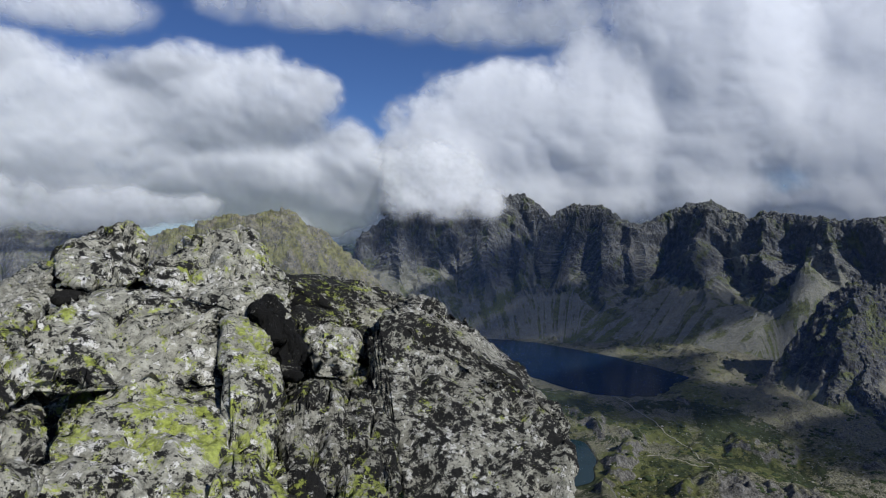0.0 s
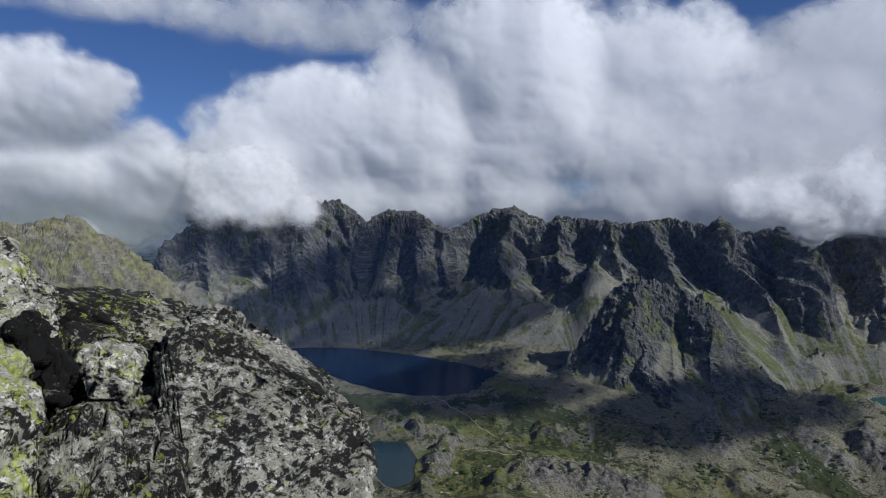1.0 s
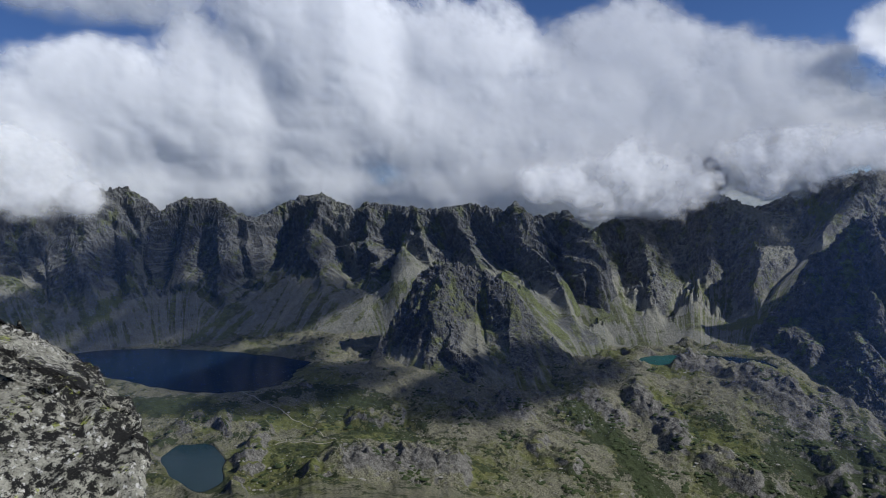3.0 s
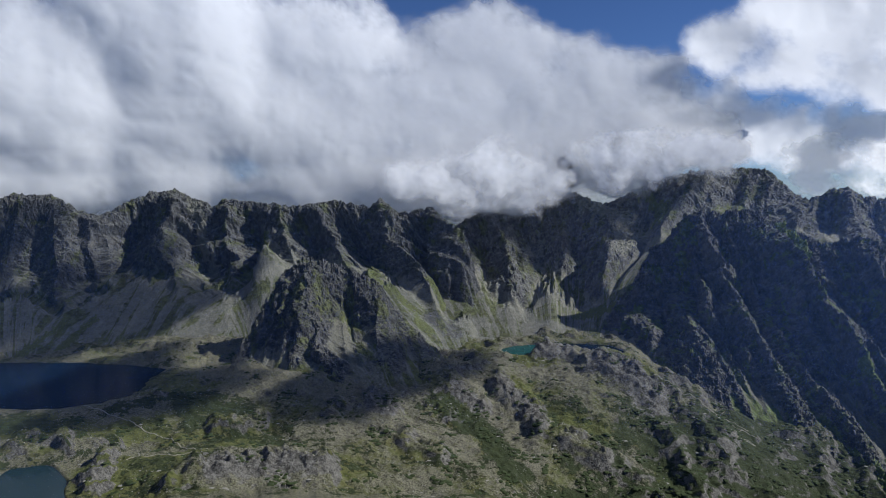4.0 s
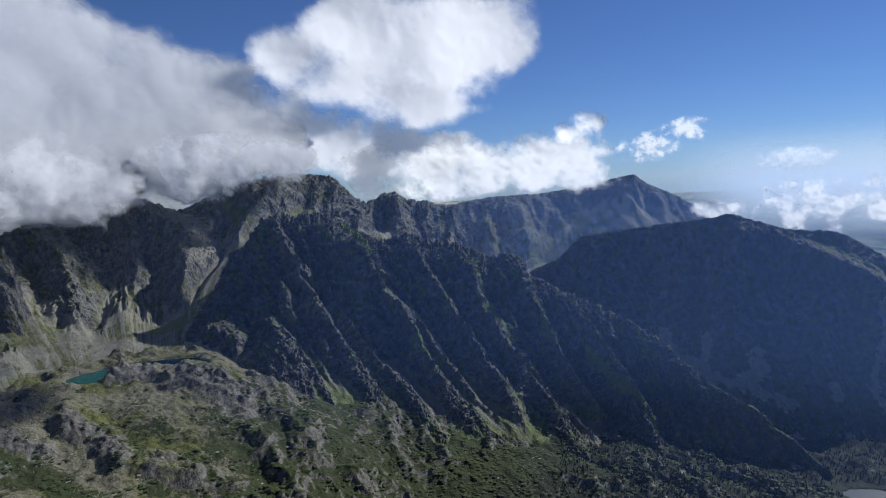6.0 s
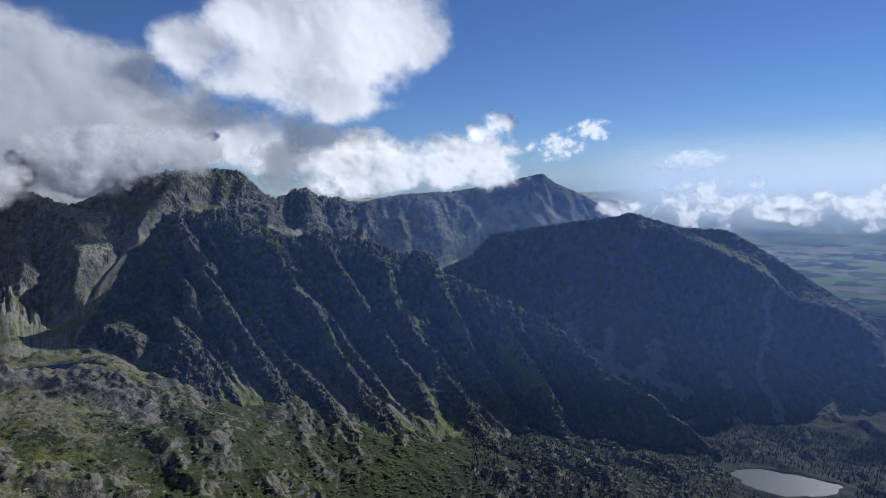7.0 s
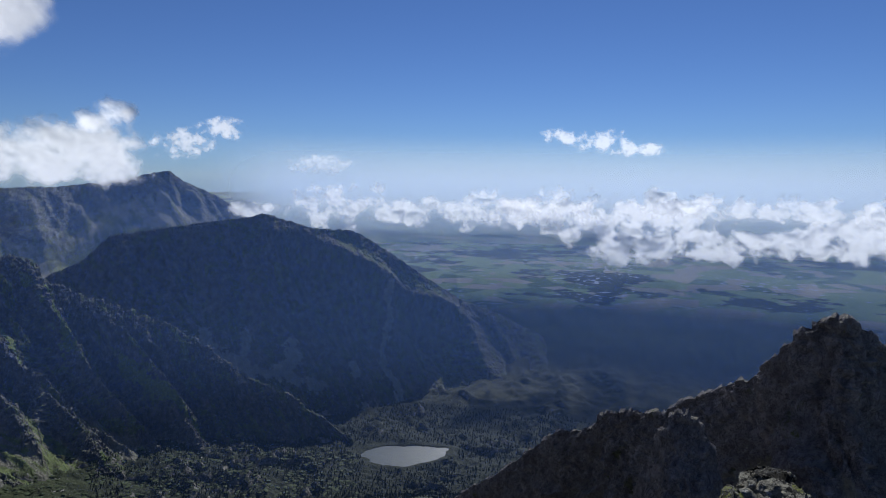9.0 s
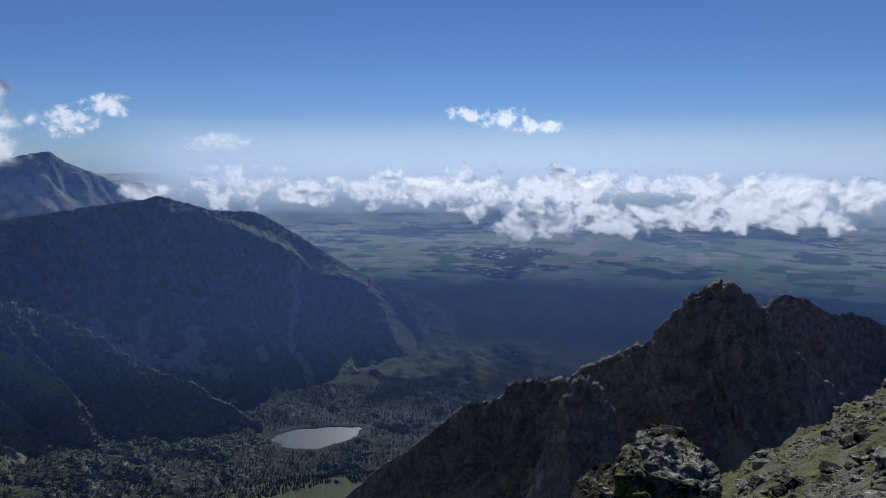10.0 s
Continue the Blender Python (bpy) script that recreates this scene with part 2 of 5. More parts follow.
def mountain_material(name, rock=(0.17, 0.165, 0.16), scree=(0.26, 0.25, 0.215), grass=(0.075, 0.085, 0.03), green=0.5, flat=(0.86, 0.97), scale=1.0, fresh=1.0):
    """Granite above, scree that runs down the gullies into fans, turf in stripes along the fall of the slope and on ledges."""
    m = Nodes(name)

    def value(key):
        n = m.add("ShaderNodeAttribute")
        n.attribute_name = key
        return n.outputs["Fac"]

    def blend(a, b, share):
        return m.math("ADD", m.math("MULTIPLY", a, 1 - share), m.math("MULTIPLY", b, share))

    fall = m.add("ShaderNodeCombineXYZ")
    m.link(value("flow"), fall.inputs[0]), m.link(m.math("MULTIPLY", value("drop"), 0.3), fall.inputs[1])
    fall = fall.outputs[0]
    n_big, n_mid, n_small = m.noise(150 * scale, 5), m.noise(24 * scale, 6, 0.68), m.noise(5 * scale, 4, 0.75)
    streak, stripe = m.noise(15 * scale, 5, 0.65, fall), m.noise(46 * scale, 6, 0.65, fall)
    crack = m.math("ABSOLUTE", m.math("SUBTRACT", m.noise(30 * scale, 7, 0.7, m.coords((1, 1, 0.6)), 0.6), 0.5))
    jag = m.math("SUBTRACT", n_mid, 0.5)
    c_rock = m.mix(m.ramp(blend(n_mid, streak, 0.45), 0.36, 0.64), tuple(0.6 * k for k in rock), tuple(1.4 * k for k in rock))
    c_rock = m.mix(m.math("MULTIPLY", m.ramp(n_small, 0.45, 0.68), 0.65), c_rock, tuple(0.35 * k for k in rock))
    c_rock = m.mix(m.math("MULTIPLY", m.math("SUBTRACT", 1.0, m.ramp(crack, 0.0, 0.03)), 0.7), c_rock, tuple(0.25 * k for k in rock))
    c_rock = m.mix(m.math("MULTIPLY", m.ramp(m.math("ADD", m.noise(60 * scale, 4), m.math("MULTIPLY", jag, 0.4)), 0.55, 0.7), 0.35), c_rock, (rock[0] * 1.9, rock[1] * 1.7, rock[2] * 1.4))
    ledge = m.ramp(blend(m.noise(70 * scale, 6, 0.7), stripe, 0.4), 0.62 - 0.12 * green, 0.66 - 0.12 * green)
    c_grass = m.mix(m.ramp(n_mid, 0.35, 0.65), tuple(0.5 * k for k in grass), tuple(1.35 * k for k in grass))
    c_grass = m.mix(m.math("MULTIPLY", m.ramp(n_small, 0.5, 0.7), 0.5), c_grass, tuple(0.8 * k for k in scree))
    c_rock = m.mix(m.math("MULTIPLY", ledge, 0.75), c_rock, c_grass)
    c_scree = m.mix(m.ramp(blend(n_small, n_mid, 0.35), 0.34, 0.66), tuple(0.62 * k for k in scree), tuple(1.2 * k for k in scree))
    c_scree = m.mix(m.math("MULTIPLY", m.ramp(streak, 0.56, 0.66), 0.6), c_scree, tuple(1.5 * k for k in scree))
    turf = m.ramp(m.math("ADD", m.math("MULTIPLY", stripe, 0.65), m.math("MULTIPLY", n_big, 0.45)), 0.66 - 0.17 * green, 0.72 - 0.17 * green)
    soft = m.mix(m.math("MULTIPLY", turf, 0.9), c_scree, c_grass)
    where = m.ramp(m.math("ADD", value("fan"), m.math("MULTIPLY", jag, 0.25)), -0.05, 0.05)
    easy = m.ramp(m.math("ADD", m.steep(), m.math("MULTIPLY", jag, 0.3)), *flat)
    runnel = m.math("MULTIPLY", m.ramp(m.math("ADD", value("low"), m.math("MULTIPLY", m.math("SUBTRACT", streak, 0.5), 1.4)), 0.95, 1.25), m.ramp(m.steep(), 0.45, 0.6))
    c = m.mix(m.math("MAXIMUM", m.math("MAXIMUM", where, m.math("MULTIPLY", easy, 0.8)), m.math("MULTIPLY", runnel, 0.7)), c_rock, soft)
    ragged = m.math("ADD", m.math("MULTIPLY", jag, 2.0), m.math("MULTIPLY", m.math("SUBTRACT", stripe, 0.5), 2.2))
    for key, tint in (("bare", c_rock), ("grit", m.mix(1.0, c_scree, (fresh, fresh, fresh), "MULTIPLY")), ("turf", m.mix(m.ramp(n_small, 0.4, 0.6), tuple(0.75 * k for k in grass), tuple(1.6 * k for k in grass)))):
        c = m.mix(m.math("MULTIPLY", m.ramp(m.math("ADD", value(key), ragged), 0.45, 0.6), 0.9), c, tint)
    m.bump(m.math("ADD", m.math("MULTIPLY", n_mid, 3.0), m.math("ADD", n_small, m.math("MULTIPLY", crack, 5.0))), 2.4 * scale, 1.0)
    return m.colour(c)


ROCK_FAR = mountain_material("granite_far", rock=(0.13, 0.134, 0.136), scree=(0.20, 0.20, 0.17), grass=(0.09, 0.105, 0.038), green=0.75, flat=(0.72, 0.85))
ROCK_MAIN = mountain_material("granite_walls", rock=(0.105, 0.110, 0.114), scree=(0.185, 0.187, 0.16), grass=(0.085, 0.10, 0.038), green=0.75, flat=(0.74, 0.88))
ROCK_CRAG = mountain_material("granite_crag", rock=(0.08, 0.083, 0.086), scree=(0.17, 0.169, 0.138), grass=(0.095, 0.11, 0.035), green=0.8, flat=(0.72, 0.85))
ROCK_GREEN = mountain_material("grassy_ridge", rock=(0.21, 0.20, 0.16), scree=(0.22, 0.21, 0.14), grass=(0.19, 0.19, 0.075), green=1.05, flat=(0.6, 0.75))
ROCK_RIBS = mountain_material("ribbed_granite", rock=(0.098, 0.101, 0.106), scree=(0.16, 0.158, 0.13), grass=(0.10, 0.135, 0.04), green=0.8, flat=(0.72, 0.86))
# Low rock and scree tones carry the mountain's shade where sun would reach.
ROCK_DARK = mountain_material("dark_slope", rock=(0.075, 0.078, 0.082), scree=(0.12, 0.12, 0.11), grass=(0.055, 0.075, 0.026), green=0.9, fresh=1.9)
ROCK_NEAR = mountain_material("near_crag", rock=(0.19, 0.18, 0.195), scree=(0.2, 0.19, 0.16), green=0.35, scale=0.12, flat=(0.75, 0.95))


def valley_material():
    """Olive turf, pale boulder fields, dark dwarf pine that thickens lower down, and bare rock on the steps."""
    m = Nodes("valley_turf")

    def value(key):
        n = m.add("ShaderNodeAttribute")
        n.attribute_name = key
        return n.outputs["Fac"]

    big, mid, fine, grit = m.noise(210, 6, 0.6), m.noise(70, 7, 0.68), m.noise(13, 5, 0.7), m.noise(3.2, 4, 0.75)
    sep = m.add("ShaderNodeSeparateXYZ")
    m.link(m.pos.outputs["Position"], sep.inputs[0])
    low = m.ramp(sep.outputs[2], -560.0, -860.0)
    ragged = m.math("ADD", m.math("MULTIPLY", m.math("SUBTRACT", mid, 0.5), 1.6), m.math("MULTIPLY", m.math("SUBTRACT", fine, 0.5), 1.0))
    grass = m.mix(m.ramp(fine, 0.3, 0.7), (0.045, 0.058, 0.015), (0.125, 0.135, 0.04))
    turf = m.mix(m.ramp(mid, 0.42, 0.7), grass, (0.16, 0.148, 0.068))
    stones = m.mix(m.ramp(grit, 0.34, 0.66), (0.035, 0.034, 0.025), (0.235, 0.226, 0.168))
    stones = m.mix(m.math("MULTIPLY", m.ramp(fine, 0.52, 0.62), 0.45), stones, turf)
    field = m.ramp(m.math("ADD", big, m.math("MULTIPLY", m.math("SUBTRACT", fine, 0.5), 0.5)), 0.40, 0.50)
    c = m.mix(m.math("MULTIPLY", field, 0.9), turf, stones)
    c = m.mix(m.math("MULTIPLY", m.ramp(m.math("ADD", value("grit"), ragged), 0.3, 0.55), 0.95), c, stones)
    c = m.mix(m.math("MULTIPLY", m.ramp(m.math("ADD", value("turf"), ragged), 0.4, 0.6), 0.9), c, grass)
    clump = m.math("ADD", m.math("ADD", mid, m.math("MULTIPLY", m.math("SUBTRACT", fine, 0.5), 0.6)), m.math("MULTIPLY", low, 0.42))
    pine = m.ramp(m.math("ADD", clump, m.math("SUBTRACT", m.math("MULTIPLY", value("pine"), 0.22), m.math("MULTIPLY", value("grit"), 0.14))), 0.54, 0.57)
    c = m.mix(m.math("MULTIPLY", pine, 0.95), c, m.mix(grit, (0.012, 0.02, 0.008), (0.04, 0.055, 0.018)))
    woods = m.ramp(m.math("ADD", sep.outputs[2], m.math("MULTIPLY", m.math("SUBTRACT", mid, 0.5), 160.0)), -800.0, -870.0)
    # forest floor darkened, the shade over the woods put into its colour
    c = m.mix(woods, c, m.mix(fine, (0.007, 0.012, 0.008), (0.02, 0.028, 0.015)))
    wall = m.math("SUBTRACT", 1.0, m.ramp(m.math("ADD", m.steep(), m.math("MULTIPLY", m.math("SUBTRACT", fine, 0.5), 0.3)), 0.70, 0.82))
    wall = m.math("MAXIMUM", wall, m.ramp(m.math("ADD", value("bare"), ragged), 0.5, 0.65))
    c = m.mix(wall, c, m.mix(m.ramp(m.math("ADD", m.math("MULTIPLY", fine, 0.5), m.math("MULTIPLY", grit, 0.5)), 0.38, 0.62), (0.035, 0.034, 0.03), (0.20, 0.195, 0.18)))
    m.bump(m.math("ADD", m.math("MULTIPLY", fine, 2.5), m.math("ADD", grit, m.math("MULTIPLY", pine, 1.2))), 1.9, 1.0)
    return m.colour(c)


def plain_material():
    """Distant farmland: fields, meadows and woods, laid out in the true proportions of the plain."""
    m = Nodes("farmland")
    sep = m.add("ShaderNodeSeparateXYZ")
    m.link(m.pos.outputs["Position"], sep.inputs[0])
    far = m.add("ShaderNodeVectorMath", operation="SCALE")
    m.link(m.pos.outputs["Position"], far.inputs[0])
    m.link(m.math("DIVIDE", -1.7, sep.outputs[2]), far.inputs["Scale"])
    flat = m.coords((1, 1, 0), far.outputs[0])
    cells = m.add("ShaderNodeTexVoronoi")
    cells.inputs["Scale"].default_value = 2.2
    m.link(flat, cells.inputs["Vector"])
    pick = m.add("ShaderNodeSeparateColor")
    m.link(cells.outputs["Color"], pick.inputs[0])
    field = m.mix(m.ramp(pick.outputs[0], 0.35, 0.4), (0.14, 0.21, 0.08), (0.34, 0.42, 0.17))
    field = m.mix(m.ramp(pick.outputs[1], 0.68, 0.7), field, (0.52, 0.45, 0.30))
    wood = m.ramp(m.math("ADD", m.noise(2.2, 6, 0.62, flat), m.math("MULTIPLY", m.math("SUBTRACT", m.noise(0.4, 3, 0.5, flat), 0.5), 0.25)), 0.53, 0.57)
    # distant woods lightened to carry part of the haze in their colour
    c = m.mix(wood, field, m.mix(m.noise(0.2, 3, 0.5, flat), (0.03, 0.045, 0.025), (0.06, 0.08, 0.04)))
    town = m.ramp(m.math("ADD", m.noise(0.16, 2, 0.5, flat), m.math("MULTIPLY", m.noise(2.6, 2, 0.5, flat), 0.6)), 0.95, 0.98)
    c = m.mix(town, c, (0.62, 0.60, 0.56))
    near_wood = m.ramp(sep.outputs[2], -640.0, -740.0)
    c = m.mix(near_wood, c, (0.02, 0.032, 0.016))
    return m.colour(c)


VALLEY, PLAIN = valley_material(), plain_material()

# ---- the land: lines of (bearing in degrees, distance, height over the eye) ----
LEFT_CREST = [(-42.0, 3600, -260), (-34.2, 3600, 24), (-33.3, 3600, 39), (-32.1, 3600, -19), (-30.3, 3600, -27), (-28.0, 3600, 3), (-25.7, 3600, -33), (-22.8, 3600, -123), (-16.0, 3600, -500)]
LEFT_FOOT = [(-42.0, 2700, -600), (-16.0, 2700, -640)]
GREEN_CREST = [(-31.0, 1950, -330), (-28.9, 1950, -105), (-26.5, 1950, -63), (-24.5, 1950, -42), (-22.8, 1960, -17), (-21.0, 1960, -5), (-18.4, 1970, 23), (-16.6, 1980, 15), (-13.8, 2000, 38), (-12.9, 2000, 28), (-11.7, 2010, -10), (-10.0, 2020, -37), (-9.2, 2030, -74), (-7.2, 2050, -136), (-4.8, 2080, -231), (-2.8, 2100, -289), (0.7, 2120, -359), (2.7, 2150, -399), (4.0, 2180, -500)]
GREEN_FOOT = [(-31.0, 1350, -560), (-18.0, 1400, -545), (-8.0, 1700, -500), (0.0, 1900, -490), (4.0, 2100, -500)]
MAIN_CREST = [(-9.6, 3064, -135), (-9.0, 3118, -323), (-7.1, 3064, -59), (-4.6, 3096, 27), (-3.7, 3118, 53), (0.3, 3171, 51), (3.3, 3225, 125), (4.8, 3225, 109), (7.0, 3225, 121), (8.6, 3214, 57), (9.4, 3204, 5), (10.2, 3204, 43), (11.2, 3204, 67), (13.8, 3214, 55), (15.2, 3225, 2), (16.7, 3225, -42), (18.9, 3225, 20), (20.5, 3225, 58), (22.3, 3225, 72), (23.7, 3204, 27), (25.4, 3171, -18), (25.9, 3171, 16), (28.9, 3118, -4), (31.8, 3064, -26), (35.3, 3032, -7), (38.2, 3010, -39), (39.1, 3010, -7), (40.6, 3010, -74), (43.6, 2988, -51), (45.3, 2956, -154), (46.7, 2835, -320), (48.4, 2678, -465), (49.8, 2520, -568)]
MAIN_MID = [(-9.0, 2920, -410), (-7.2, 2920, -194), (-4.2, 2930, -249), (0.7, 2940, -280), (7.1, 2960, -233), (10.8, 2950, -304), (13.2, 2940, -336), (16.2, 2950, -288), (19.3, 2950, -262), (23.0, 2900, -291), (26.7, 2800, -326), (29.0, 2900, -131), (31.2, 2850, -243), (35.6, 2780, -275), (38.6, 2700, -275), (41.5, 2620, -327), (44.5, 2550, -398), (47.4, 2440, -477), (49.8, 2320, -543)]
MAIN_FOOT = [(-9.0, 2650, -490), (0.0, 2600, -485), (10.0, 2590, -484), (20.0, 2560, -484), (27.0, 2400, -484), (33.0, 2150, -490), (40.0, 2000, -520), (46.0, 2050, -540), (52.0, 2150, -530)]
CRAG_CREST = [(25.5, 2040, -491), (27.5, 2100, -401), (29.1, 2150, -311), (30.6, 2190, -233), (31.9, 2200, -200), (33.1, 2200, -190), (35.1, 2190, -216), (36.6, 2170, -238), (38.6, 2150, -276), (39.6, 2120, -347), (41.5, 2080, -415), (43.4, 2040, -480), (45.4, 1960, -547), (47.3, 1880, -590)]
CRAG_FOOT = [(25.5, 1900, -507), (28.3, 1800, -527), (33.2, 1680, -560), (36.2, 1640, -573), (39.8, 1700, -535), (43.3, 1700, -543), (47.3, 1720, -586)]
CIRQUE_CREST = [(41.6, 3300, -168), (43.6, 3300, -142), (45.3, 3300, -178), (46.6, 3300, -122), (48.5, 3320, -77), (51.4, 3350, -39), (53.7, 3380, -8), (54.8, 3400, 13), (56.2, 3400, -17), (57.5, 3400, -53), (58.8, 3400, -71), (60.7, 3400, -13), (62.0, 3420, 34), (64.0, 3440, 65), (67.9, 3450, 90), (69.2, 3450, 82), (71.2, 3450, 60), (72.4, 3450, -23), (73.8, 3470, -78), (75.3, 3500, -33), (76.3, 3500, -24), (77.3, 3500, -68), (79.2, 3520, -85), (80.4, 3540, -124), (81.4, 3560, -103), (83.0, 3600, -217), (84.9, 3600, -373), (87.7, 3600, -497)]
CIRQUE_MID = [(41.5, 2900, -375), (45.5, 2800, -364), (48.4, 2700, -398), (53.1, 2650, -434), (56.8, 2600, -443), (59.9, 2700, -345), (62.8, 2900, -205), (67.9, 3000, -187), (72.2, 3000, -267), (77.2, 3050, -281), (82.0, 3100, -319), (84.9, 3150, -407), (87.7, 3200, -469)]
CIRQUE_FOOT = [(41.5, 2450, -489), (48.4, 2300, -519), (53.1, 2190, -527), (57.7, 2180, -525), (62.0, 2200, -509), (75.0, 2400, -520), (88.0, 2600, -560)]
RIB_CREST = [(56.0, 2296, -565), (57.6, 2338, -501), (59.1, 2402, -426), (60.9, 2476, -327), (62.3, 2551, -221), (63.6, 2572, -190), (64.9, 2604, -109), (65.8, 2604, -82), (67.3, 2593, -96), (69.3, 2593, -91), (70.8, 2604, -107), (72.3, 2614, -153), (74.7, 2636, -216), (77.2, 2636, -190), (79.6, 2647, -228), (81.6, 2657, -241), (83.0, 2657, -278), (84.4, 2657, -302), (85.8, 2657, -287), (87.2, 2657, -317), (87.8, 2657, -383), (90.2, 2627, -440), (92.7, 2593, -484), (95.1, 2550, -524), (97.7, 2507, -581), (100.2, 2444, -659), (102.7, 2382, -732), (105.7, 2316, -768), (108.7, 2241, -839), (111.6, 2197, -913)]
RIB_FOOT = [(55.9, 2060, -596), (61.7, 1990, -589), (66.7, 1940, -587), (70.0, 1830, -719), (74.1, 1820, -770), (76.6, 1800, -804), (79.6, 1770, -855), (84.1, 1840, -865), (89.3, 1880, -877), (95.4, 1940, -961), (100.6, 2030, -997), (105.7, 2100, -1005), (111.6, 2180, -1005)]
FAR_CREST = [(76.3, 4100, -162), (79.7, 4100, -118), (81.4, 4100, -118), (84.5, 4100, -84), (89.1, 4100, -75), (93.5, 4100, -33), (95.6, 4100, 6), (96.8, 4100, 18), (97.8, 4100, -38), (100.3, 4080, -121), (102.7, 4060, -241), (105.2, 4050, -357), (108.1, 4050, -514)]
FAR_MID = [(76.2, 3700, -371), (82.0, 3700, -380), (86.8, 3600, -436), (91.3, 3600, -406), (92.8, 3700, -333), (97.8, 3700, -339), (108.1, 3800, -515)]
FAR_FOOT = [(76.0, 3000, -511), (86.7, 2900, -524), (92.7, 3000, -507), (108.1, 3300, -620)]
DARK_CREST = [(85.8, 3050, -502), (88.3, 3100, -413), (90.3, 3100, -370), (92.3, 3100, -265), (95.3, 3100, -241), (98.8, 3080, -216), (102.7, 3050, -189), (104.2, 3050, -171), (105.7, 3060, -199), (108.1, 3080, -243), (111.4, 3100, -254), (112.3, 3100, -272), (114.7, 3130, -357), (116.9, 3160, -444), (119.2, 3200, -534), (121.0, 3290, -613), (121.3, 3250, -615), (123.0, 3280, -656), (123.5, 3330, -670), (126.0, 3350, -741), (128.5, 3350, -811), (131.1, 3330, -901), (133.7, 3300, -1001), (136.7, 3250, -1062), (140.7, 3150, -1086), (145.1, 3100, -1116)]
DARK_FOOT = [(85.6, 2650, -668), (97.6, 2620, -659), (101.2, 2570, -716), (105.2, 2510, -810), (109.2, 2440, -956), (112.6, 2440, -1010), (116.5, 2600, -990), (120.8, 2760, -970), (123.4, 2800, -1000), (128.6, 2450, -1020), (133.8, 2550, -1030), (145.2, 2700, -1069)]
PINNACLE_CREST = [(118.1, 330, -183.1), (122.3, 310, -152.9), (124.4, 300, -142.0), (128.1, 285, -120.0), (130.1, 275, -108.1), (133.2, 265, -101.2), (133.7, 262, -94.1), (136.8, 255, -88.5), (139.0, 245, -84.8), (140.2, 235, -76.3), (141.7, 225, -70.2), (143.1, 215, -64.7), (145.8, 200, -54.9), (146.5, 190, -48.6), (148.0, 182, -40.4), (149.6, 178, -33.3), (150.9, 175, -31.0), (152.2, 175, -31.4), (153.5, 178, -35.2), (154.2, 182, -38.1), (155.7, 186, -46.5), (157.9, 190, -54.1), (160.7, 195, -63.1), (163.3, 200, -70.4)]
PINNACLE_FOOT = [(118.0, 312, -203.9), (128.7, 268, -169.3), (139.2, 222, -137.3), (144.2, 190, -113.1), (148.9, 160, -85.1), (153.4, 155, -79.7), (163.8, 178, -81.9)]
BUTTRESS_CREST = [(134.7, 160, -91.5), (135.5, 158, -87.1), (136.2, 156, -80.5), (137.5, 154, -67.4), (138.3, 152, -60.7), (139.0, 150, -54.2), (140.1, 150, -51.5), (141.2, 150, -52.3), (142.3, 150, -55.1), (143.1, 150, -60.1), (143.9, 150, -67.4), (144.6, 150, -77.6), (145.4, 150, -85.8)]
BUTTRESS_FOOT = [(134.8, 140, -91.9), (140.3, 128, -82.6), (145.5, 132, -83.1)]
SHOULDER_CREST = [(152.5, 330, -90.5), (154.2, 325, -68.6), (154.7, 322, -64.3), (155.9, 320, -59.9), (157.5, 318, -61.8), (159.1, 315, -66.3), (160.2, 330, -67.8), (161.6, 340, -71.0), (162.7, 345, -75.3), (166.0, 345, -70.0), (176.0, 340, -120.0)]
SHOULDER_FOOT = [(153.1, 285, -121.6), (163.5, 290, -115.4), (176.0, 290, -190.0)]
